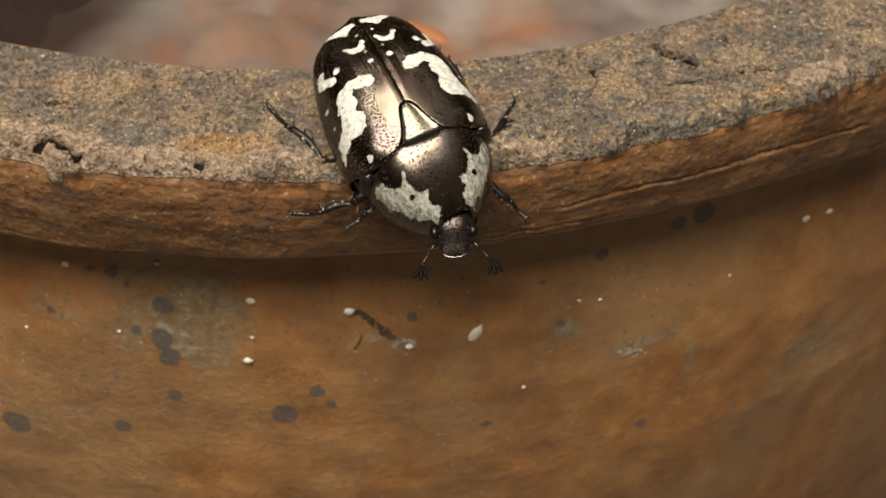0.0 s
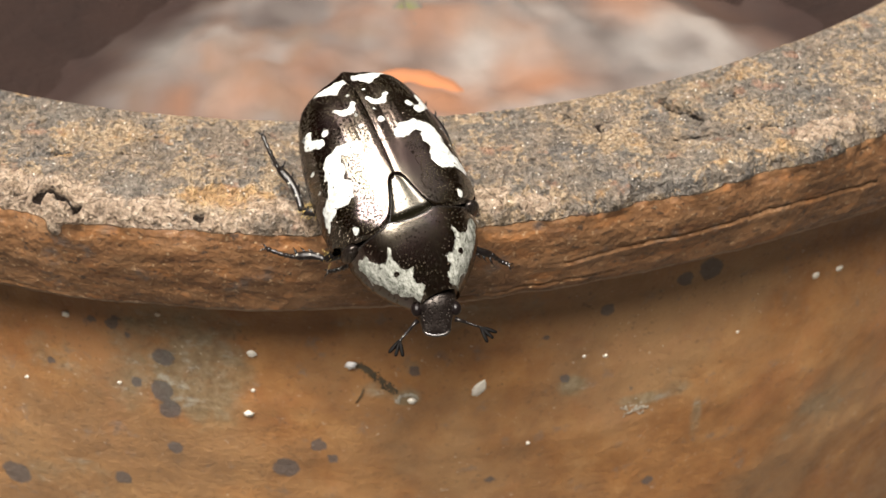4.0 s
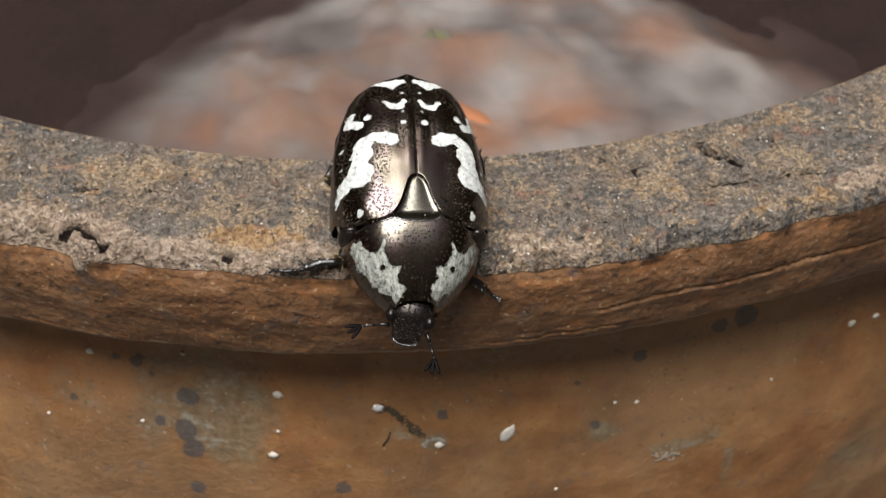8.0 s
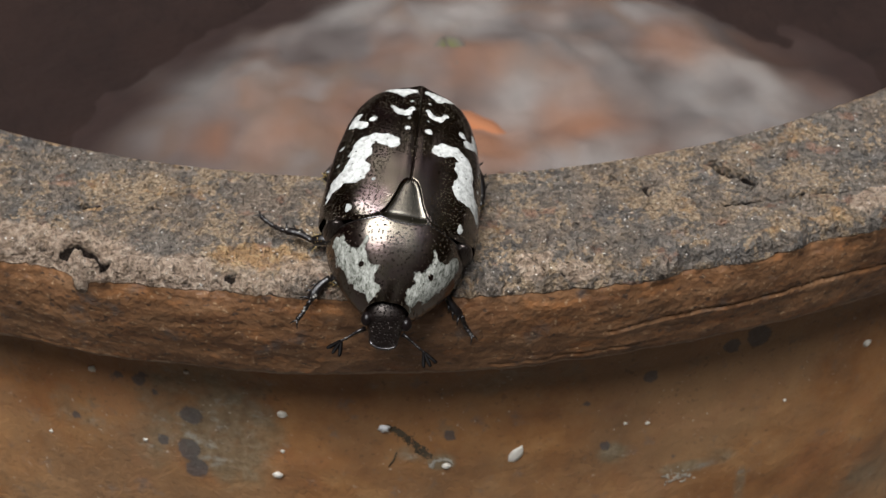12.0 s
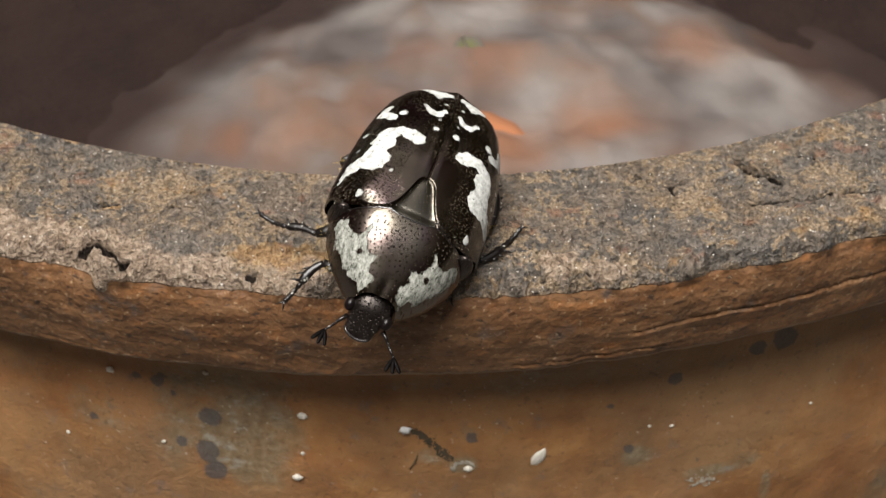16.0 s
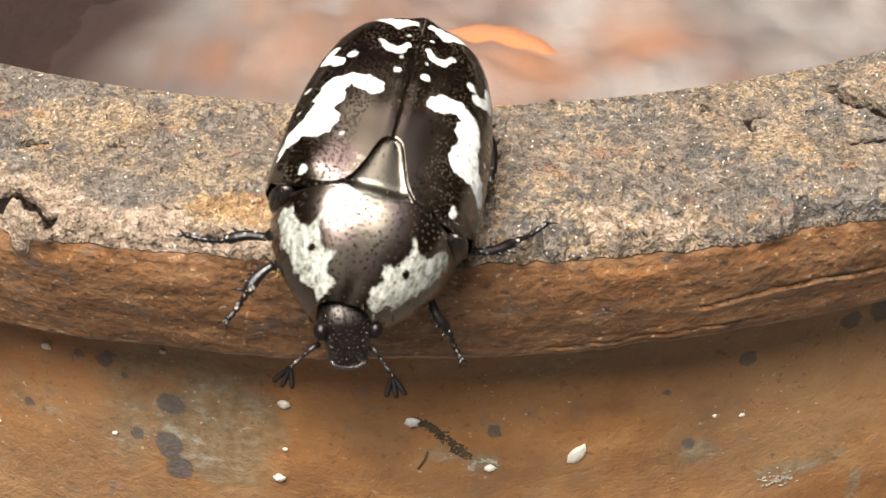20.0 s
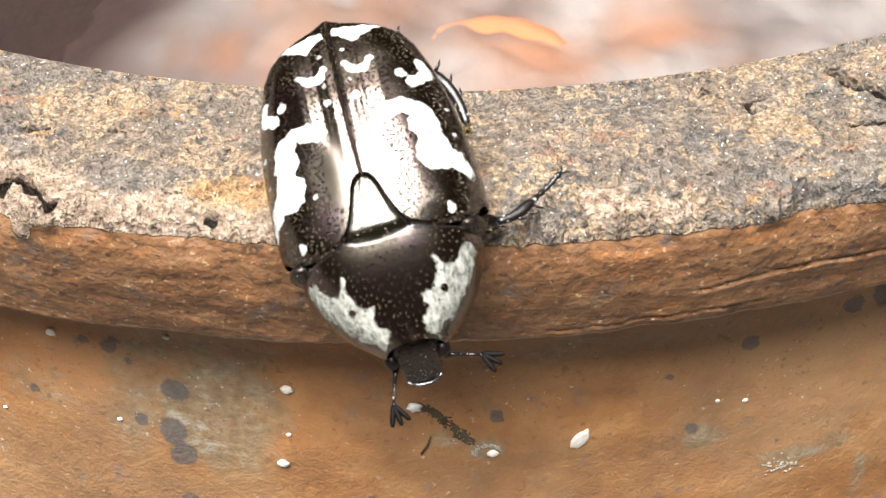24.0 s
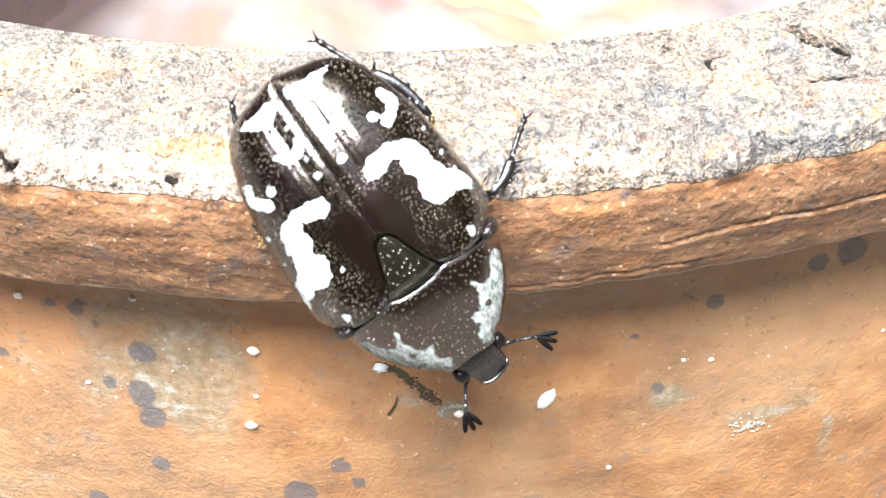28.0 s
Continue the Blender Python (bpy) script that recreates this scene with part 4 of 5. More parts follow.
# chalk marks of one wing case. Dabs: x, y, x, y, half-width (cm); patches: outlines (cm)
WING_DABS = [(0.43, -0.69, 0.455, -0.63, 0.024), (0.455, -0.61, 0.385, -0.565, 0.030), (0.324, -0.625, 0.328, -0.622, 0.024),
             (0.06, -0.755, 0.085, -0.71, 0.020), (0.085, -0.71, 0.15, -0.70, 0.025), (0.15, -0.70, 0.195, -0.75, 0.020),
             (0.078, -0.552, 0.08, -0.552, 0.021), (0.062, -0.84, 0.062, -0.84, 0.008), (0.07, -0.655, 0.07, -0.655, 0.010),
             (0.404, 0.145, 0.402, 0.168, 0.015), (0.508, -0.407, 0.508, -0.404, 0.010), (0.512, -0.25, 0.512, -0.25, 0.009)]
LEFT_DABS = [(0.259, -0.081, 0.259, -0.079, 0.013)]
WING_HOOK = [(0.122, -0.445), (0.19, -0.472), (0.30, -0.478), (0.388, -0.445), (0.43, -0.39), (0.452, -0.31), (0.455, -0.235), (0.485, -0.175), (0.522, -0.145), (0.54, -0.08), (0.556, 0.04), (0.522, -0.012),
             (0.458, -0.06), (0.37, -0.048), (0.325, -0.085), (0.305, -0.145), (0.30, -0.19), (0.338, -0.235), (0.30, -0.30), (0.312, -0.37), (0.282, -0.402), (0.23, -0.366), (0.16, -0.358), (0.12, -0.388)]
WING_END = [(0.03, -1.0), (0.165, -0.985), (0.295, -0.968), (0.22, -0.925), (0.135, -0.885), (0.03, -0.955)]
# the chalk patch of one side of the neck shield, with its bare dot
SHIELD_PATCH = [(0.445, 0.33), (0.40, 0.335), (0.37, 0.385), (0.335, 0.435), (0.285, 0.43), (0.265, 0.40), (0.245, 0.365), (0.228, 0.385), (0.238, 0.45), (0.205, 0.52), (0.185, 0.535), (0.125, 0.54),
                (0.142, 0.60), (0.125, 0.64), (0.09, 0.675), (0.115, 0.73), (0.145, 0.76), (0.19, 0.70), (0.25, 0.67), (0.30, 0.615), (0.40, 0.49), (0.45, 0.38)]
SHIELD_DOT = (0.247, 0.54, 0.019)


def patch_distance(x, y, outline):
    """Distance from a patch's outline, less than 0 inside."""
    inside, d = False, 9.0
    for (ax, ay), (bx, by) in zip(outline, outline[1:] + outline[:1]):
        d = min(d, capsule((x, y), (ax, ay), (bx, by)))
        if (ay > y) != (by > y) and x < (bx - ax) * (y - ay) / (by - ay) + ax:
            inside = not inside
    return -d if inside else d


def mark_value(x, y, dabs, patches):
    """0.5 on a mark's outline, more inside."""
    d = min([capsule((x, y), m[:2], m[2:4]) - m[4] for m in dabs] + [9.0])
    for outline in patches:
        d = min(d, patch_distance(x, y, outline))
    return min(max(0.5 - d * 12.0, 0.0), 1.0)


def wing_case(side, parent):
    nu, nv = 56, 150
    rows, mark, smooth = [], [], []
    for j in range(nv + 1):
        s = j / nv
        row = []
        for i in range(nu + 1):
            u = (i / nu) ** 1.5
            x0 = 0.575 * (1 - (1 - u) ** 1.25)
            front = interp(x0, [0, 0.025, 0.05, 0.07, 0.09, 0.115, 0.145, 0.19, 0.26, 0.34, 0.45, 0.52, 0.56], [-0.105, -0.10, -0.082, -0.045, 0.02, 0.095, 0.155, 0.20, 0.228, 0.238, 0.225, 0.20, 0.14])
            e = s * s * (3 - 2 * s) * 0.25 + s * 0.75
            y = -1.08 + (front + 1.08) * e
            w = wing_width(y)
            x = 0.0012 + (w - 0.0012) * (1 - (1 - u) ** 1.25)
            z = dome(x, y, w, 0.30)
            z -= 0.007 * math.exp(-(x / 0.006) ** 2)
            rear = smoothstep(-0.25, -0.5, y) * smoothstep(-1.0, -0.85, y)
            z += 0.006 * math.exp(-((x - 0.045) / 0.028) ** 2) * smoothstep(0.0, -0.5, y)
            z -= 0.006 * math.exp(-((x - 0.115) / 0.030) ** 2) * rear
            z += 0.004 * math.exp(-((x - 0.21) / 0.035) ** 2) * rear
            z -= 0.011 * math.exp(-((x - 0.21) / 0.10) ** 2) * math.exp(-((y + 0.20) / 0.28) ** 2)
            z += 0.016 * math.exp(-((x - 0.40) / 0.075) ** 2 - ((y - 0.10) / 0.10) ** 2)
            z += 0.012 * math.exp(-((x - 0.29) / 0.08) ** 2 - ((y + 0.80) / 0.08) ** 2)
            z -= 0.006 * math.exp(-((x - 0.93 * w) / 0.020) ** 2)
            z -= 0.014 * smoothstep(front - 0.03, front, y)
            if 0.06 < x < 0.24 and y < -0.3:
                z += 0.0010 * math.sin(x * 150) * smoothstep(-0.3, -0.5, y) * smoothstep(0.25, 0.2, x)
            row.append((side * x * C, y * C, z * C))
            smooth.append(math.exp(-((x - 0.10) / 0.15) ** 2 - ((y + 0.15) / 0.30) ** 2))
            mark.append(mark_value(x, y, WING_DABS + (LEFT_DABS if side > 0 else []), [WING_HOOK, WING_END]))
        # the edge folds under
        x, y, z = row[-1]
        row += [(x * 1.005, y, z - 0.05 * C), (x * 0.97, y, z - 0.11 * C), (x * 0.90, y, z - 0.12 * C)]
        mark += [0, 0, 0]
        smooth += [0, 0, 0]
        rows.append(row)
    me = grid_mesh("wing_case", rows)
    if side < 0:
        me.flip_normals()
    me.attributes.new("mark", "FLOAT", "POINT").data.foreach_set("value", mark)
    me.attributes.new("grey", "FLOAT", "POINT").data.foreach_set("value", [0.0] * len(mark))
    me.attributes.new("smooth", "FLOAT", "POINT").data.foreach_set("value", smooth)
    part_mesh("wing_case", me, SHELL, parent, "dark bronze wing case with chalk-white blotches")


def neck_shield(parent):
    nu, nv = 72, 130
    rows, mark = [], []
    for j in range(nv + 1):
        s = j / nv
        row = []
        for i in range(nu + 1):
            u = -1 + 2 * i / nu
            ax = abs(u) * 0.47
            back = interp(ax, [0, 0.09, 0.14, 0.25, 0.35, 0.47], [0.235, 0.225, 0.205, 0.235, 0.25, 0.265])
            fr = 0.785 - 0.035 * (1 - u * u)
            y = back + (fr - back) * s
            w = prono_width(y)
            x = w * math.copysign(1 - (1 - abs(u)) ** 1.2, u)
            z = dome(x, y, w, 0.27) + 0.012 - 0.03 * (1 - smoothstep(back - 0.005, back + 0.012, y))
            z -= 0.010 * math.exp(-(x / 0.03) ** 2) * smoothstep(0.6, 0.75, y)
            row.append((x * C, y * C, z * C))
            v = min(mark_value(abs(x), y, [], [SHIELD_PATCH]), 0.5 + (math.hypot(abs(x) - SHIELD_DOT[0], y - SHIELD_DOT[1]) - SHIELD_DOT[2]) * 14)
            mark.append(max(v, 0))
        l, r = row[0], row[-1]
        row = [(l[0] * 0.8, l[1], l[2] - 0.07 * C), (l[0] * 0.97, l[1], l[2] - 0.03 * C)] + row + [(r[0] * 0.97, r[1], r[2] - 0.03 * C), (r[0] * 0.8, r[1], r[2] - 0.07 * C)]
        mark[-nu - 1:] = [0, mark[-nu - 1]] + mark[-nu - 1:] + [mark[-1], 0]
        rows.append(row)
    me = grid_mesh("neck_shield", rows)
    me.flip_normals()
    me.attributes.new("mark", "FLOAT", "POINT").data.foreach_set("value", mark)
    me.attributes.new("grey", "FLOAT", "POINT").data.foreach_set("value", [1.0] * len(mark))
    shield = part_mesh("neck_shield", me, SHELL, parent, "dark neck shield with two grey-white chalky patches")
    bm = bmesh.new()
    line = []
    for k in range(61):
        u = -0.96 + 1.92 * k / 60
        ax = abs(u) * 0.47
        back = interp(ax, [0, 0.09, 0.14, 0.25, 0.35, 0.47], [0.235, 0.225, 0.205, 0.235, 0.25, 0.265])
        w = prono_width(back)
        x = w * math.copysign(1 - (1 - abs(u)) ** 1.2, u)
        line.append((x * C, (back + 0.006) * C, (dome(x, back + 0.006, w, 0.27) + 0.004) * C))
    tube(bm, line, [0.0085 * C] * 61, 8, 1.0)
    part("hind_margin", bm, SILVER, shield, "thin shiny raised margin")


def shoulder_plate(s, parent):
    """The small scaly wedge between wing case and neck shield."""
    bm = bmesh.new()
    bmesh.ops.create_uvsphere(bm, u_segments=20, v_segments=12, radius=1)
    for v in bm.verts:
        v.co = Vector((v.co.x * 0.085 + s * 0.455, v.co.y * 0.055 + 0.235, v.co.z * 0.16 + 0.39)) * C
    part("shoulder_plate", bm, PITTED, parent, "small rough dark plate at the shoulder")


def scutellum(parent):
    rows = []
    for j in range(25):
        s = j / 24
        y = -0.103 + 0.325 * s
        w = interp(y, [-0.105, -0.10, -0.082, -0.045, 0.02, 0.095, 0.155, 0.19, 0.23], [0.004, 0.025, 0.05, 0.07, 0.09, 0.115, 0.145, 0.165, 0.17]) - 0.006
        rows.append([((-1 + 2 * i / 20) * w * C, y * C, (back_height(y) + 0.002 + 0.012 * abs(-1 + 2 * i / 20) ** 6 - 0.012 * abs(-1 + 2 * i / 20) ** 2 - 0.025 * smoothstep(0.8, 1, s)) * C) for i in range(21)])
    me = grid_mesh("scutellum", rows)
    me.flip_normals()
    part_mesh("scutellum", me, SCUTELLUM, parent, "glossy olive-bronze triangular plate")


def under_body(parent):
    rows = []
    for j in range(40):
        y = -1.0 + 1.56 * j / 39
        t = (y + 0.22) / 0.80
        w = 0.53 * max(1 - abs(t) ** 3.2, 0.02) ** 0.5
        row = []
        for i in range(28):
            a = 2 * math.pi * i / 28
            x, z = math.cos(a), math.sin(a)
            h = 0.20 if z > 0 else 0.22 * max(1 - abs(t) ** 3, 0.05) ** 0.5
            seg = 1 + 0.02 * math.sin(y * 38) * (1 if y < 0 else 0)
            row.append((w * x * seg * C, y * C, (0.26 + h * z * seg + 0.06 * t) * C))
        rows.append(row)
    me = grid_mesh("abdomen", rows, True)
    part_mesh("abdomen", me, CUTICLE, parent, "dark glossy underside")


NECK = (0, 0.70, 0.33)         # where the head turns, cm


def head(parent):
    neck = Matrix.Translation((-NECK[0] * C, -NECK[1] * C, -NECK[2] * C))
    rows = []
    ys = [0.64, 0.70, 0.76, 0.81, 0.855, 0.90, 0.945, 0.98, 1.005, 1.02, 1.025]
    ws = [0.13, 0.15, 0.155, 0.15, 0.136, 0.116, 0.106, 0.103, 0.088, 0.060, 0.03]
    tops = [0.42, 0.435, 0.435, 0.425, 0.41, 0.385, 0.355, 0.335, 0.315, 0.298, 0.285]
    bots = [0.16, 0.15, 0.15, 0.15, 0.16, 0.18, 0.205, 0.225, 0.245, 0.262, 0.272]
    for y, w, t, b in zip(ys, ws, tops, bots):
        row = []
        for i in range(28):
            a = 2 * math.pi * i / 28
            cx, cz = math.cos(a), math.sin(a)
            x = w * math.copysign(abs(cx) ** 0.75, cx)
            z = (t + b) / 2 + (t - b) / 2 * math.copysign(abs(cz) ** 0.85, cz)
            if cz > 0 and y > 0.86:
                z -= 0.018 * (1 - (x / w) ** 2)
            row.append((x * C, y * C, z * C))
        rows.append(row)
    me = grid_mesh("head", rows, True)
    me.flip_normals()
    me.transform(neck)
    hd = part_mesh("head", me, PITTED, parent, "pitted black head with a squared front plate")
    hd.location = [v * C for v in NECK]
    bm = bmesh.new()
    tube(bm, [(s * C, y * C, z * C) for s, y, z in ((-0.098, 0.980, 0.302), (-0.078, 1.006, 0.300), (-0.04, 1.022, 0.296), (0, 1.025, 0.295), (0.04, 1.022, 0.296), (0.078, 1.006, 0.300), (0.098, 0.980, 0.302))], [0.006 * C, 0.009 * C, 0.011 * C, 0.011 * C, 0.011 * C, 0.009 * C, 0.006 * C], 8)
    bm.transform(neck)
    part("front_edge", bm, SILVER, hd, "raised shiny edge of the head")
    for s in (1, -1):
        bm = bmesh.new()
        bmesh.ops.create_uvsphere(bm, u_segments=18, v_segments=12, radius=0.046 * C)
        for v in bm.verts:
            v.co = Vector((v.co.x * 0.9 + s * 0.140 * C, v.co.y * 1.15 + 0.838 * C, v.co.z + 0.345 * C))
        bm.transform(neck)
        part("eye", bm, EYE, hd, "round black eye")
    return hd


def antenna(s, parent):
    """A short elbowed antenna with a three-leaved club; its origin sits at the head."""
    c = 1.02 * C
    bm = bmesh.new()
    tube(bm, [(0, 0, 0), (0.03 * s * c, 0.02 * c, 0.005 * c), (0.07 * s * c, 0.05 * c, 0.0)], [0.020 * c, 0.013 * c, 0.011 * c], 8)
    for k in range(4):
        a = 0.07 + 0.026 * k
        bmesh.ops.create_uvsphere(bm, u_segments=8, v_segments=6, radius=0.0115 * c, matrix=Matrix.Translation((a * s * c, (0.05 + 0.022 * k) * c, 0)))
    tube(bm, [(0.06 * s * c, 0.045 * c, 0), (0.15 * s * c, 0.115 * c, 0)], [0.008 * c, 0.008 * c], 8)
    ob = part("antenna", bm, LEG, parent, "thin dark elbowed antenna")
    ob.location = (s * 0.135 * C, 0.90 * C, 0.29 * C)
    for k in range(3):
        bm = bmesh.new()
        tube(bm, [(0, 0, 0), (0, 0.03 * c, 0), (0, 0.08 * c, 0), (0, 0.115 * c, 0), (0, 0.125 * c, 0)], [0.006 * c, 0.012 * c, 0.015 * c, 0.012 * c, 0.005 * c], 8, 0.5)
        lf = part("club_leaf", bm, CLUB, ob)
        lf.matrix_local = pose(0.15 * s * c, 0.11 * c, 0, 0, 0, s * (-50 + 24 * k))
    return ob


def leg(name, s, coxa, knee, ankle, toe, parent, tooth=True):
    """Femur, toothed shin and clawed foot; the leg turns about its root."""
    coxa, knee, ankle, toe = [Vector((s * p[0], p[1], p[2])) * C for p in (coxa, knee, ankle, toe)]
    bm = bmesh.new()
    k = knee - coxa
    tube(bm, [(0, 0, 0), k * 0.3, k * 0.65, k], [0.046 * C, 0.060 * C, 0.052 * C, 0.030 * C], 10, 0.75)
    lg = part(name, bm, LEG, parent, "glossy black jointed leg")
    lg.location = coxa
    bm = bmesh.new()
    a = ankle - coxa
    d = a - k
    up = d.cross(Vector((0, 0, 1))).normalized()
    bow = [k + d * f + up * 0.09 * d.length * math.sin(math.pi * f) for f in (0.0, 0.12, 0.3, 0.5, 0.7, 0.88, 1.0)]
    tube(bm, bow, [0.022 * C, 0.025 * C, 0.028 * C, 0.031 * C, 0.034 * C, 0.032 * C, 0.018 * C], 10, 0.7)
    for f, l in ((0.45, 0.03), (0.7, 0.04), (0.97, 0.055)):
        p = k + d * f + up * 0.09 * d.length * math.sin(math.pi * f)
        tube(bm, [p + up * 0.02 * C, p + up * (0.02 + l * 0.6) * C + d.normalized() * 0.02 * C, p + up * (0.02 + l) * C + d.normalized() * 0.045 * C], [0.012 * C, 0.008 * C, 0.002 * C], 6)
    part("shin", bm, LEG, lg, "black shin with small teeth")
    bm = bmesh.new()
    t = toe - coxa
    e = t - a
    pts, rad = [], []
    for q in range(16):
        f = q / 15
        pts.append(a + e * f + Vector((0, 0, -0.03 * C * math.sin(math.pi * f))))
        rad.append((0.0125 + 0.008 * (q % 3 == 2) + 0.004 * (q % 3 == 1)) * C)
    tube(bm, pts, rad, 7)
    part("foot", bm, LEG, lg, "beaded black foot")
    for w in (-1, 1):
        sd = e.cross(Vector((0, 0, 1))).normalized() * w
        bm = bmesh.new()
        tube(bm, [t, t + sd * 0.02 * C + e.normalized() * 0.03 * C, t + sd * 0.035 * C + e.normalized() * 0.05 * C - Vector((0, 0, 0.02 * C))], [0.009 * C, 0.006 * C, 0.002 * C], 6)
        part("claw", bm, LEG, lg, "small curved claw")
    bm = bmesh.new()
    rnd = random.Random(name + str(s))
    for q in range(170 if name == "hind_leg" else 70):
        f = rnd.uniform(0.05, 0.95)
        p = k * f + Vector((rnd.uniform(-1, 1), rnd.uniform(-1, 1), rnd.uniform(-1, 1))).normalized() * 0.045 * C
        dr = Vector((rnd.uniform(-1, 1), rnd.uniform(-1, 1), rnd.uniform(-0.6, 1))).normalized()
        tube(bm, [p, p + dr * rnd.uniform(0.03, 0.07) * C], [0.0022 * C, 0.0008 * C], 3)
    part("hairs", bm, HAIR, lg, "sparse yellow hairs")
    return lg


def beetle():
    b = new("beetle")
    tagged(b, "dark bronze flower beetle with chalk-white blotches on the pot rim", "beetle")
    under_body(b)
    wing_case(1, b)
    wing_case(-1, b)
    scutellum(b)
    shoulder_plate(1, b)
    shoulder_plate(-1, b)
    neck_shield(b)
    hd = head(b)
    bits = {"head": hd}
    for s, q in ((1, "l"), (-1, "r")):
        bits["antenna_" + q] = antenna(s, b)
        bits["front_" + q] = leg("foreleg", s, (0.22, 0.46, 0.10), (0.42, 0.50, 0.12), (0.49, 0.68, 0.03), (0.53, 0.82, -0.06), b)
        bits["mid_" + q] = leg("middle_leg", s, (0.32, 0.08, 0.10), (0.60, 0.14, 0.08), (0.80, 0.04, 0.0), (0.98, -0.10, -0.06), b)
        bits["hind_" + q] = leg("hind_leg", s, (0.32, -0.18, 0.10), (0.61, -0.34, 0.12), (0.57, -0.74, 0.06), (0.51, -1.06, -0.04), b)
    return b, bits


bug, bits = beetle()


def stance(x, y, z, turn, tilt, lean):
    """The beetle's pose on the rim: cm from the rim's mark, degrees of turn, of tilt along and lean across its body."""
    m = Matrix.Rotation(radians(turn), 4, "Z") @ Matrix.Rotation(radians(tilt), 4, "X") @ Matrix.Rotation(radians(lean), 4, "Y")
    return Matrix.Translation((x * C, y * C, (RIM + z) * C)) @ m


def swing(ob, s, root, rest, rows, carried=None):
    """Turn a leg or antenna about its root so that its tip points at places (cm, on its own side) at times; carried moves the root."""
    keyed = []
    for t, x, y, lift in rows:
        turn = math.atan2(y - root[1], x - root[0]) - math.atan2(rest[1] - root[1], rest[0] - root[0])
        m = Matrix.Rotation(s * turn, 4, "Z") @ Matrix.Rotation(-s * radians(lift), 4, "Y")
        spot = Vector((s * root[0] * C, root[1] * C, root[2] * C))
        if carried:
            spot = carried(t) @ spot
        keyed.append((t, Matrix.Translation(spot) @ m))
    walk(ob, keyed)


# nods and turns of the head: seconds, degrees down (less than 0) or up, degrees to its left
NODS = [(0, 6, -22), (1, -2, -18), (2, -2, -20), (3, 8, -20), (6, 6, -18), (7, 0, -12), (8, -6, -13), (9, -8, -15), (10, -12, -4), (11, -12, 5), (14, -14, -8), (15, -14, -12), (16, -14, -7), (17, -12, 3), (18, -2, 7), (19, 0, 7),
        (20, -10, 19), (21, -8, 16), (23.5, -34, -2), (24, -26, -1), (25, -26, -16), (26, -44, -13), (27, -28, -10), (28, -12, 8)]


def nod(t):
    """The head's turn about the neck, in the beetle's space."""
    times = [k[0] for k in NODS]
    down, aside = interp(t, times, [k[1] for k in NODS]), interp(t, times, [k[2] for k in NODS])
    neck = Matrix.Translation([v * C for v in NECK])
    drawn = Matrix.Translation((0, 0.0018 * min(down, 0) * C, 0))
    return drawn @ neck @ pose(0, 0, 0, 0, 0, aside) @ pose(0, 0, 0, down) @ neck.inverted()


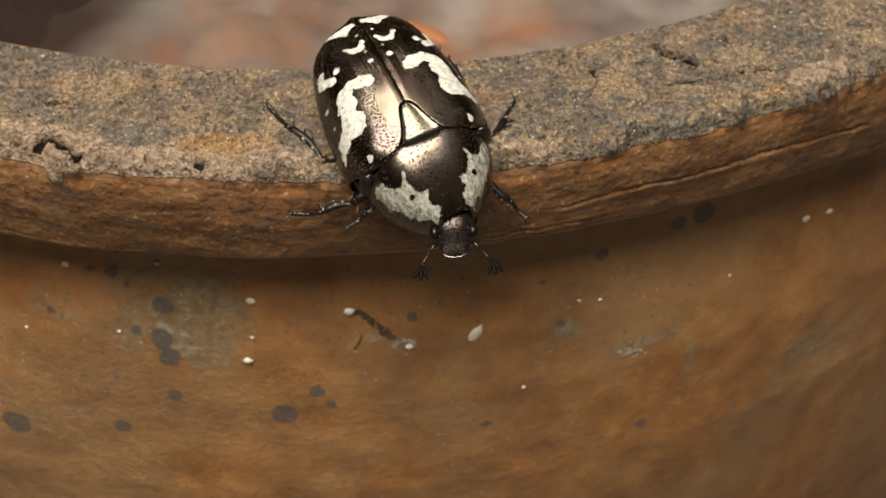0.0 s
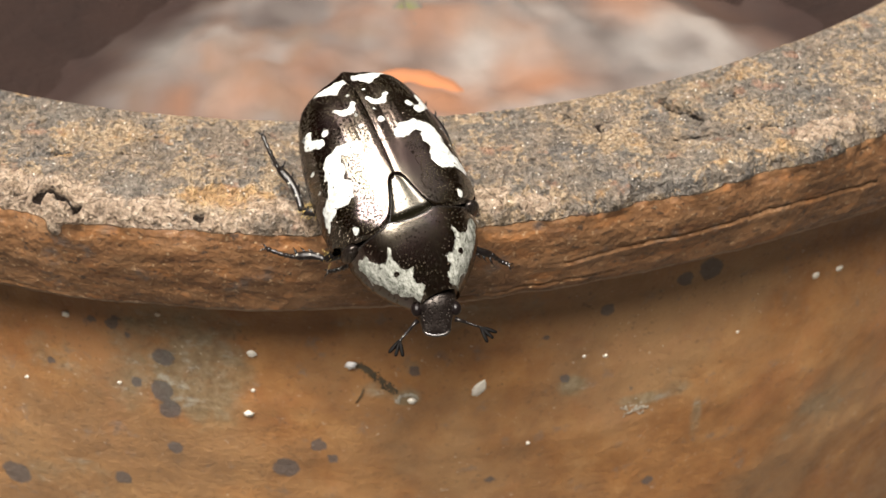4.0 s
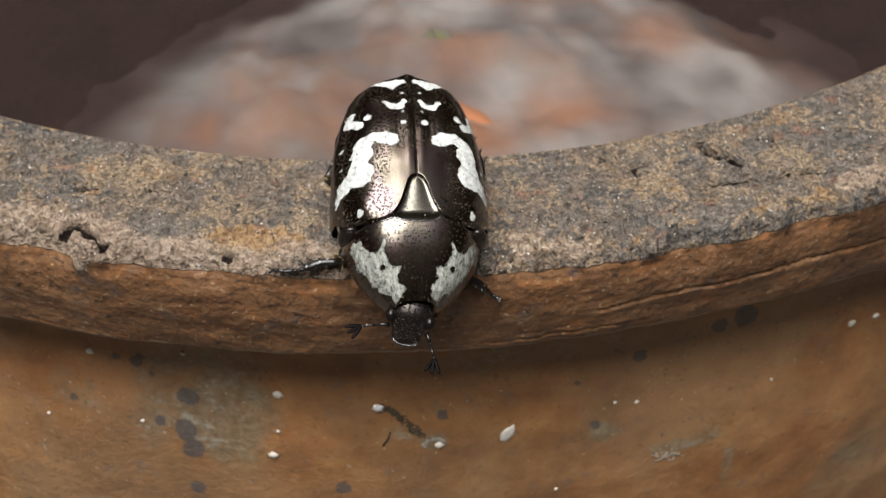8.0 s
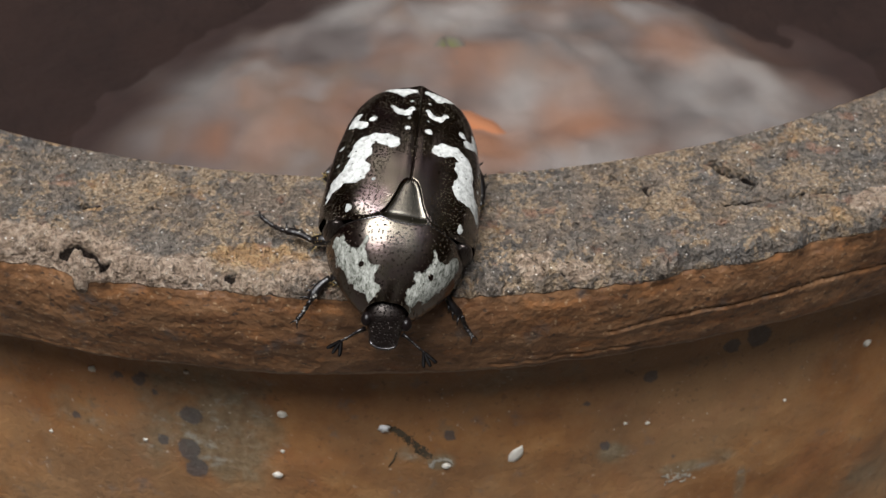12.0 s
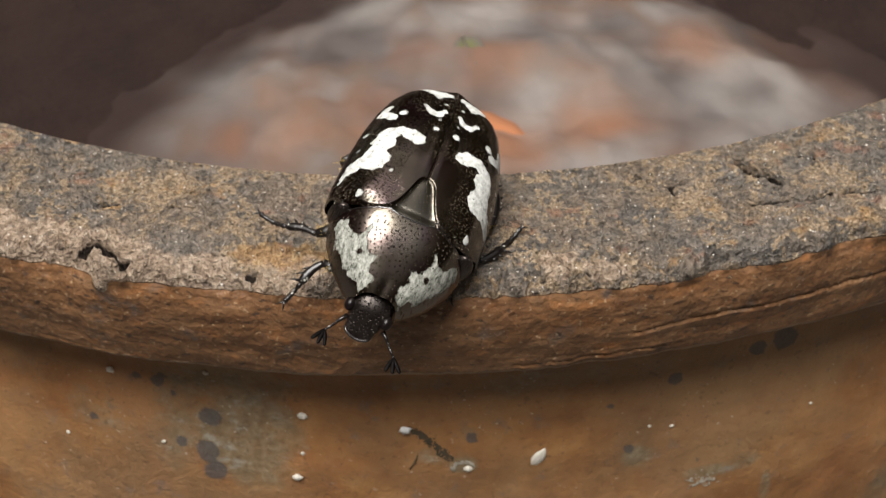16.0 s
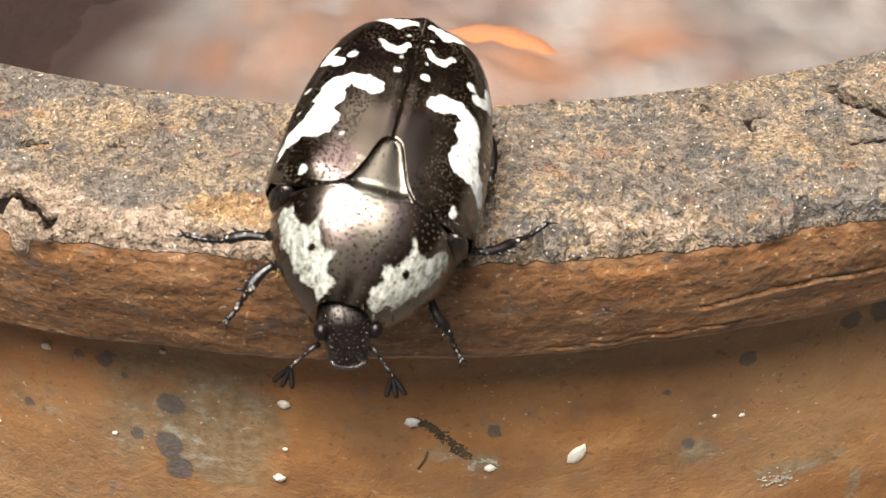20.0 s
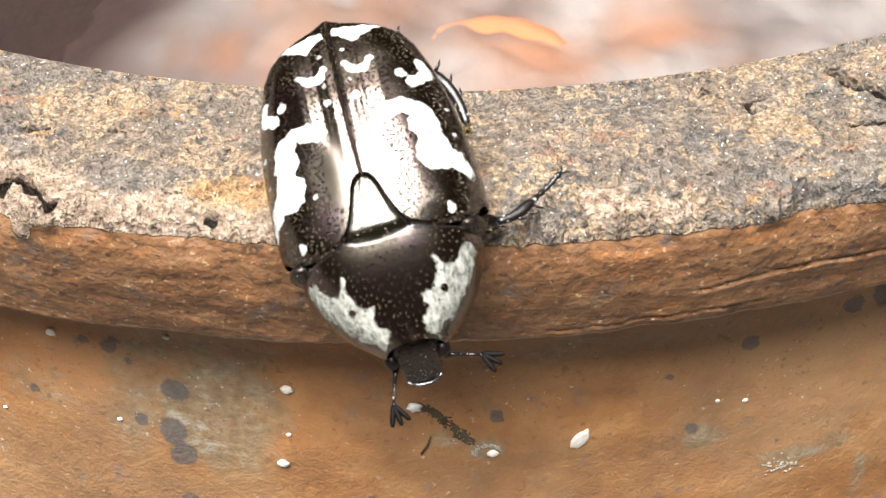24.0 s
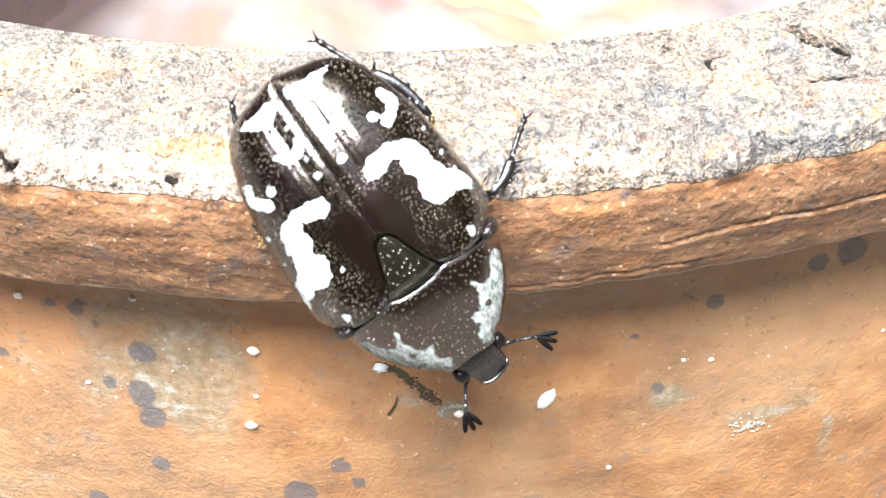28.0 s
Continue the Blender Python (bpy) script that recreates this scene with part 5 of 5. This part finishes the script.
def motions():
    rows = [
        (0, stance(0.020, 0.012, -0.058, 206.1, -20.2, 10.3)),
        (0.5, stance(0.004, 0.006, -0.065, 206.1, -21.1, 9.5)),
        (1, stance(-0.019, -0.008, -0.058, 207.4, -23.9, 10.2)),
        (1.5, stance(-0.030, -0.018, -0.051, 207.1, -26.8, 10.2)),
        (2, stance(-0.060, -0.071, -0.060, 206.3, -28.0, 9.9)),
        (2.5, stance(-0.077, -0.131, -0.083, 208.4, -30.4, 11.5)),
        (3, stance(-0.085, -0.129, -0.055, 208.2, -29.8, 10.6)),
        (3.5, stance(-0.101, -0.132, -0.026, 207.8, -29.1, 10.0)),
        (5.5, stance(-0.201, -0.218, 0.087, 199.5, -28.8, 1.5)),
        (6, stance(-0.231, -0.200, 0.107, 199.0, -29.0, -0.1)),
        (6.5, stance(-0.228, -0.141, 0.136, 198.4, -28.5, -0.4)),
        (7, stance(-0.232, -0.075, 0.122, 196.0, -27.8, -1.2)),
        (7.5, stance(-0.258, 0.035, 0.103, 189.4, -26.2, -4.4)),
        (8, stance(-0.292, 0.121, 0.091, 183.9, -24.1, -6.6)),
        (8.5, stance(-0.325, 0.182, 0.076, 180.4, -22.6, -8.9)),
        (9, stance(-0.349, 0.194, 0.080, 177.9, -22.2, -11.9)),
        (9.5, stance(-0.360, 0.206, 0.073, 177.1, -22.3, -12.3)),
        (10, stance(-0.404, 0.217, 0.069, 174.0, -22.1, -14.4)),
        (10.5, stance(-0.408, 0.230, 0.060, 174.0, -20.5, -13.2)),
        (11, stance(-0.413, 0.256, 0.053, 175.7, -19.8, -12.2)),
        (11.5, stance(-0.415, 0.278, 0.051, 175.3, -19.6, -11.7)),
        (13.5, stance(-0.430, 0.264, 0.113, 171.4, -17.4, -12.4)),
        (14, stance(-0.443, 0.253, 0.135, 169.2, -17.3, -15.4)),
        (14.5, stance(-0.496, 0.234, 0.141, 164.7, -16.1, -18.3)),
        (15, stance(-0.525, 0.204, 0.144, 163.2, -15.7, -20.3)),
        (15.5, stance(-0.549, 0.185, 0.150, 164.0, -14.0, -20.1)),
        (16, stance(-0.559, 0.161, 0.153, 163.7, -14.4, -21.2)),
        (16.5, stance(-0.577, 0.127, 0.145, 162.9, -14.4, -22.5)),
        (17, stance(-0.610, 0.070, 0.128, 161.5, -14.3, -23.6)),
        (17.5, stance(-0.601, 0.018, 0.168, 161.6, -14.3, -22.4)),
        (18, stance(-0.612, -0.062, 0.222, 161.8, -15.7, -22.4)),
        (18.5, stance(-0.624, -0.112, 0.255, 162.3, -14.6, -19.7)),
        (19, stance(-0.655, -0.159, 0.240, 164.6, -14.7, -18.7)),
        (19.5, stance(-0.698, -0.176, 0.189, 166.0, -16.8, -14.8)),
        (20, stance(-0.702, -0.136, 0.182, 169.1, -16.3, -13.8)),
        (20.5, stance(-0.735, -0.037, 0.162, 177.5, -18.2, -8.2)),
        (21, stance(-0.736, -0.052, 0.097, 180.5, -25.6, -4.1)),
        (21.5, stance(-0.726, -0.026, 0.110, 184.4, -25.1, -1.2)),
        (23.5, stance(-0.645, -0.100, 0.088, 196.5, -29.9, 12.7)),
        (24, stance(-0.589, -0.170, 0.053, 200.0, -31.1, 15.5)),
        (24.5, stance(-0.552, -0.205, 0.026, 202.7, -32.6, 15.8)),
        (25, stance(-0.502, -0.215, 0.013, 204.0, -36.9, 12.5)),
        (25.5, stance(-0.480, -0.208, 0.017, 205.7, -36.7, 12.2)),
        (26, stance(-0.462, -0.224, 0.036, 207.7, -37.6, 13.9)),
        (26.5, stance(-0.456, -0.241, 0.033, 208.5, -39.8, 14.7)),
        (27, stance(-0.407, -0.275, -0.028, 214.7, -41.4, 22.3)),
        (27.5, stance(-0.399, -0.284, -0.103, 225.3, -46.2, 28.7)),
        (28, stance(-0.368, -0.313, -0.188, 235.4, -44.8, 37.3)),
    ]
    walk(bug, rows)
    mid, midtip = (0.32, 0.08, 0.10), (0.98, -0.10)
    fore, foretip = (0.22, 0.46, 0.10), (0.53, 0.82)
    hind, hindtip = (0.32, -0.18, 0.10), (0.51, -1.06)
    feel, feeltip = (0.135, 0.90, 0.29), (0.36, 1.08)
    swing(bits["mid_l"], 1, mid, midtip, [(0, 0.99, 0.0, 0), (1, 0.99, -0.02, 0), (3, 1.03, -0.2, 0), (6, 0.99, -0.16, 0), (7, 0.96, 0.05, 4), (8, 0.94, 0.29, 0), (9, 0.92, 0.25, 0), (10, 0.86, 0.02, 4), (11, 0.82, -0.01, 0), (14, 0.75, 0.1, 0), (15, 0.69, 0.16, -8), (17, 0.7, 0.1, -8), (20, 0.75, 0.25, -5), (21.5, 0.75, 0.20, -6), (23.5, 0.72, -0.25, -10), (25, 0.62, -0.45, -10), (28, 0.60, -0.50, -10)])
    swing(bits["hind_l"], 1, hind, hindtip, [(0, 0.80, -0.93, 0), (1, 0.78, -0.95, 0), (3, 0.68, -0.94, 0), (5.5, 0.58, -1.2, 12), (6, 0.52, -1.3, 24), (6.6, 0.42, -1.3, 4), (8, 0.36, -1.0, -6), (14, 0.36, -1.0, -6), (17, 0.34, -1.0, -8), (21, 0.32, -1.0, -8), (28, 0.30, -1.0, -8)])
    swing(bits["front_l"], 1, fore, foretip, [(0, 0.62, 0.30, 0), (1, 0.60, 0.26, 0), (3, 0.56, 0.18, 0), (6, 0.58, 0.22, 0), (8, 0.60, 0.30, 0), (9.5, 0.66, 0.55, 3), (11, 0.58, 0.75, 0), (14, 0.62, 0.72, 0), (15, 0.74, 0.88, 4), (16.5, 0.62, 0.85, 0), (18, 0.72, 0.80, 0), (20, 0.62, 0.80, 0), (21, 0.42, 0.92, 0), (21.6, 0.42, 0.92, 0), (23.5, 0.46, 0.07, 0), (28, 0.46, 0.07, 0)])
    swing(bits["front_r"], -1, fore, foretip, [(0, 0.55, 0.75, 0), (1, 0.55, 0.75, 0), (3, 0.58, 0.74, 0), (6, 0.56, 0.25, 0), (8, 0.66, 0.50, 0), (9, 0.62, 0.66, 0), (11, 0.58, 0.74, 0), (13.5, 0.62, 0.30, 2), (15, 0.60, 0.26, 4), (17, 0.62, 0.35, 4), (20, 0.60, 0.60, 2), (21, 0.50, 0.84, 0), (23.5, 0.60, 0.20, 0), (28, 0.50, 0.12, 0)])
    swing(bits["mid_r"], -1, mid, midtip, [(0, 0.86, -0.14, 0), (1, 0.86, -0.14, 0), (3, 0.70, -0.15, -25), (8, 0.65, -0.1, -30), (14, 0.7, -0.15, -10), (15, 0.8, -0.2, 8), (16, 0.75, -0.38, 18), (17, 0.78, -0.36, 20), (19, 0.9, -0.3, 16), (21, 1.04, -0.18, 12), (21.5, 1.05, -0.13, 8), (24, 1.01, -0.03, 0), (25, 0.93, -0.09, 0), (27, 0.86, -0.09, 0), (28, 0.92, -0.04, 0)])
    swing(bits["hind_r"], -1, hind, hindtip, [(0, 0.45, -0.95, -4), (8, 0.42, -1.0, -6), (17, 0.42, -0.95, -6), (21, 0.36, -1.0, -4), (25, 0.34, -1.0, -4), (27, 0.30, -1.0, -5), (28, 0.32, -1.0, -4)])
    walk(bits["head"], [(k[0], nod(k[0]) @ Matrix.Translation([v * C for v in NECK])) for k in NODS])
    swing(bits["antenna_l"], 1, feel, feeltip, [(0, 0.36, 1.06, 0), (1, 0.40, 1.04, 0), (2, 0.38, 1.05, 0), (3, 0.41, 1.04, 0), (6, 0.40, 1.05, 0), (8, 0.42, 0.92, 0), (11, 0.40, 1.0, 0), (14, 0.2, 1.1, 0), (17, 0.28, 1.1, 0), (21, 0.25, 1.12, 0), (24, 0.22, 1.17, 0), (25, 0.30, 1.09, 0), (26, 0.22, 1.12, 0), (28, 0.27, 1.09, 0)], nod)
    swing(bits["antenna_r"], -1, feel, feeltip, [(0, 0.2, 1.12, 0), (1, 0.25, 1.10, 0), (3, 0.33, 1.08, 0), (6, 0.35, 1.08, 0), (8, 0.19, 1.13, 0), (11, 0.40, 1.0, 0), (14, 0.2, 1.1, 0), (17, 0.3, 1.05, 0), (21, 0.3, 1.05, 0), (24, 0.41, 0.98, 0), (25, 0.36, 1.06, 0), (26, 0.41, 1.0, 0), (28, 0.41, 1.03, 0)], nod)


motions()
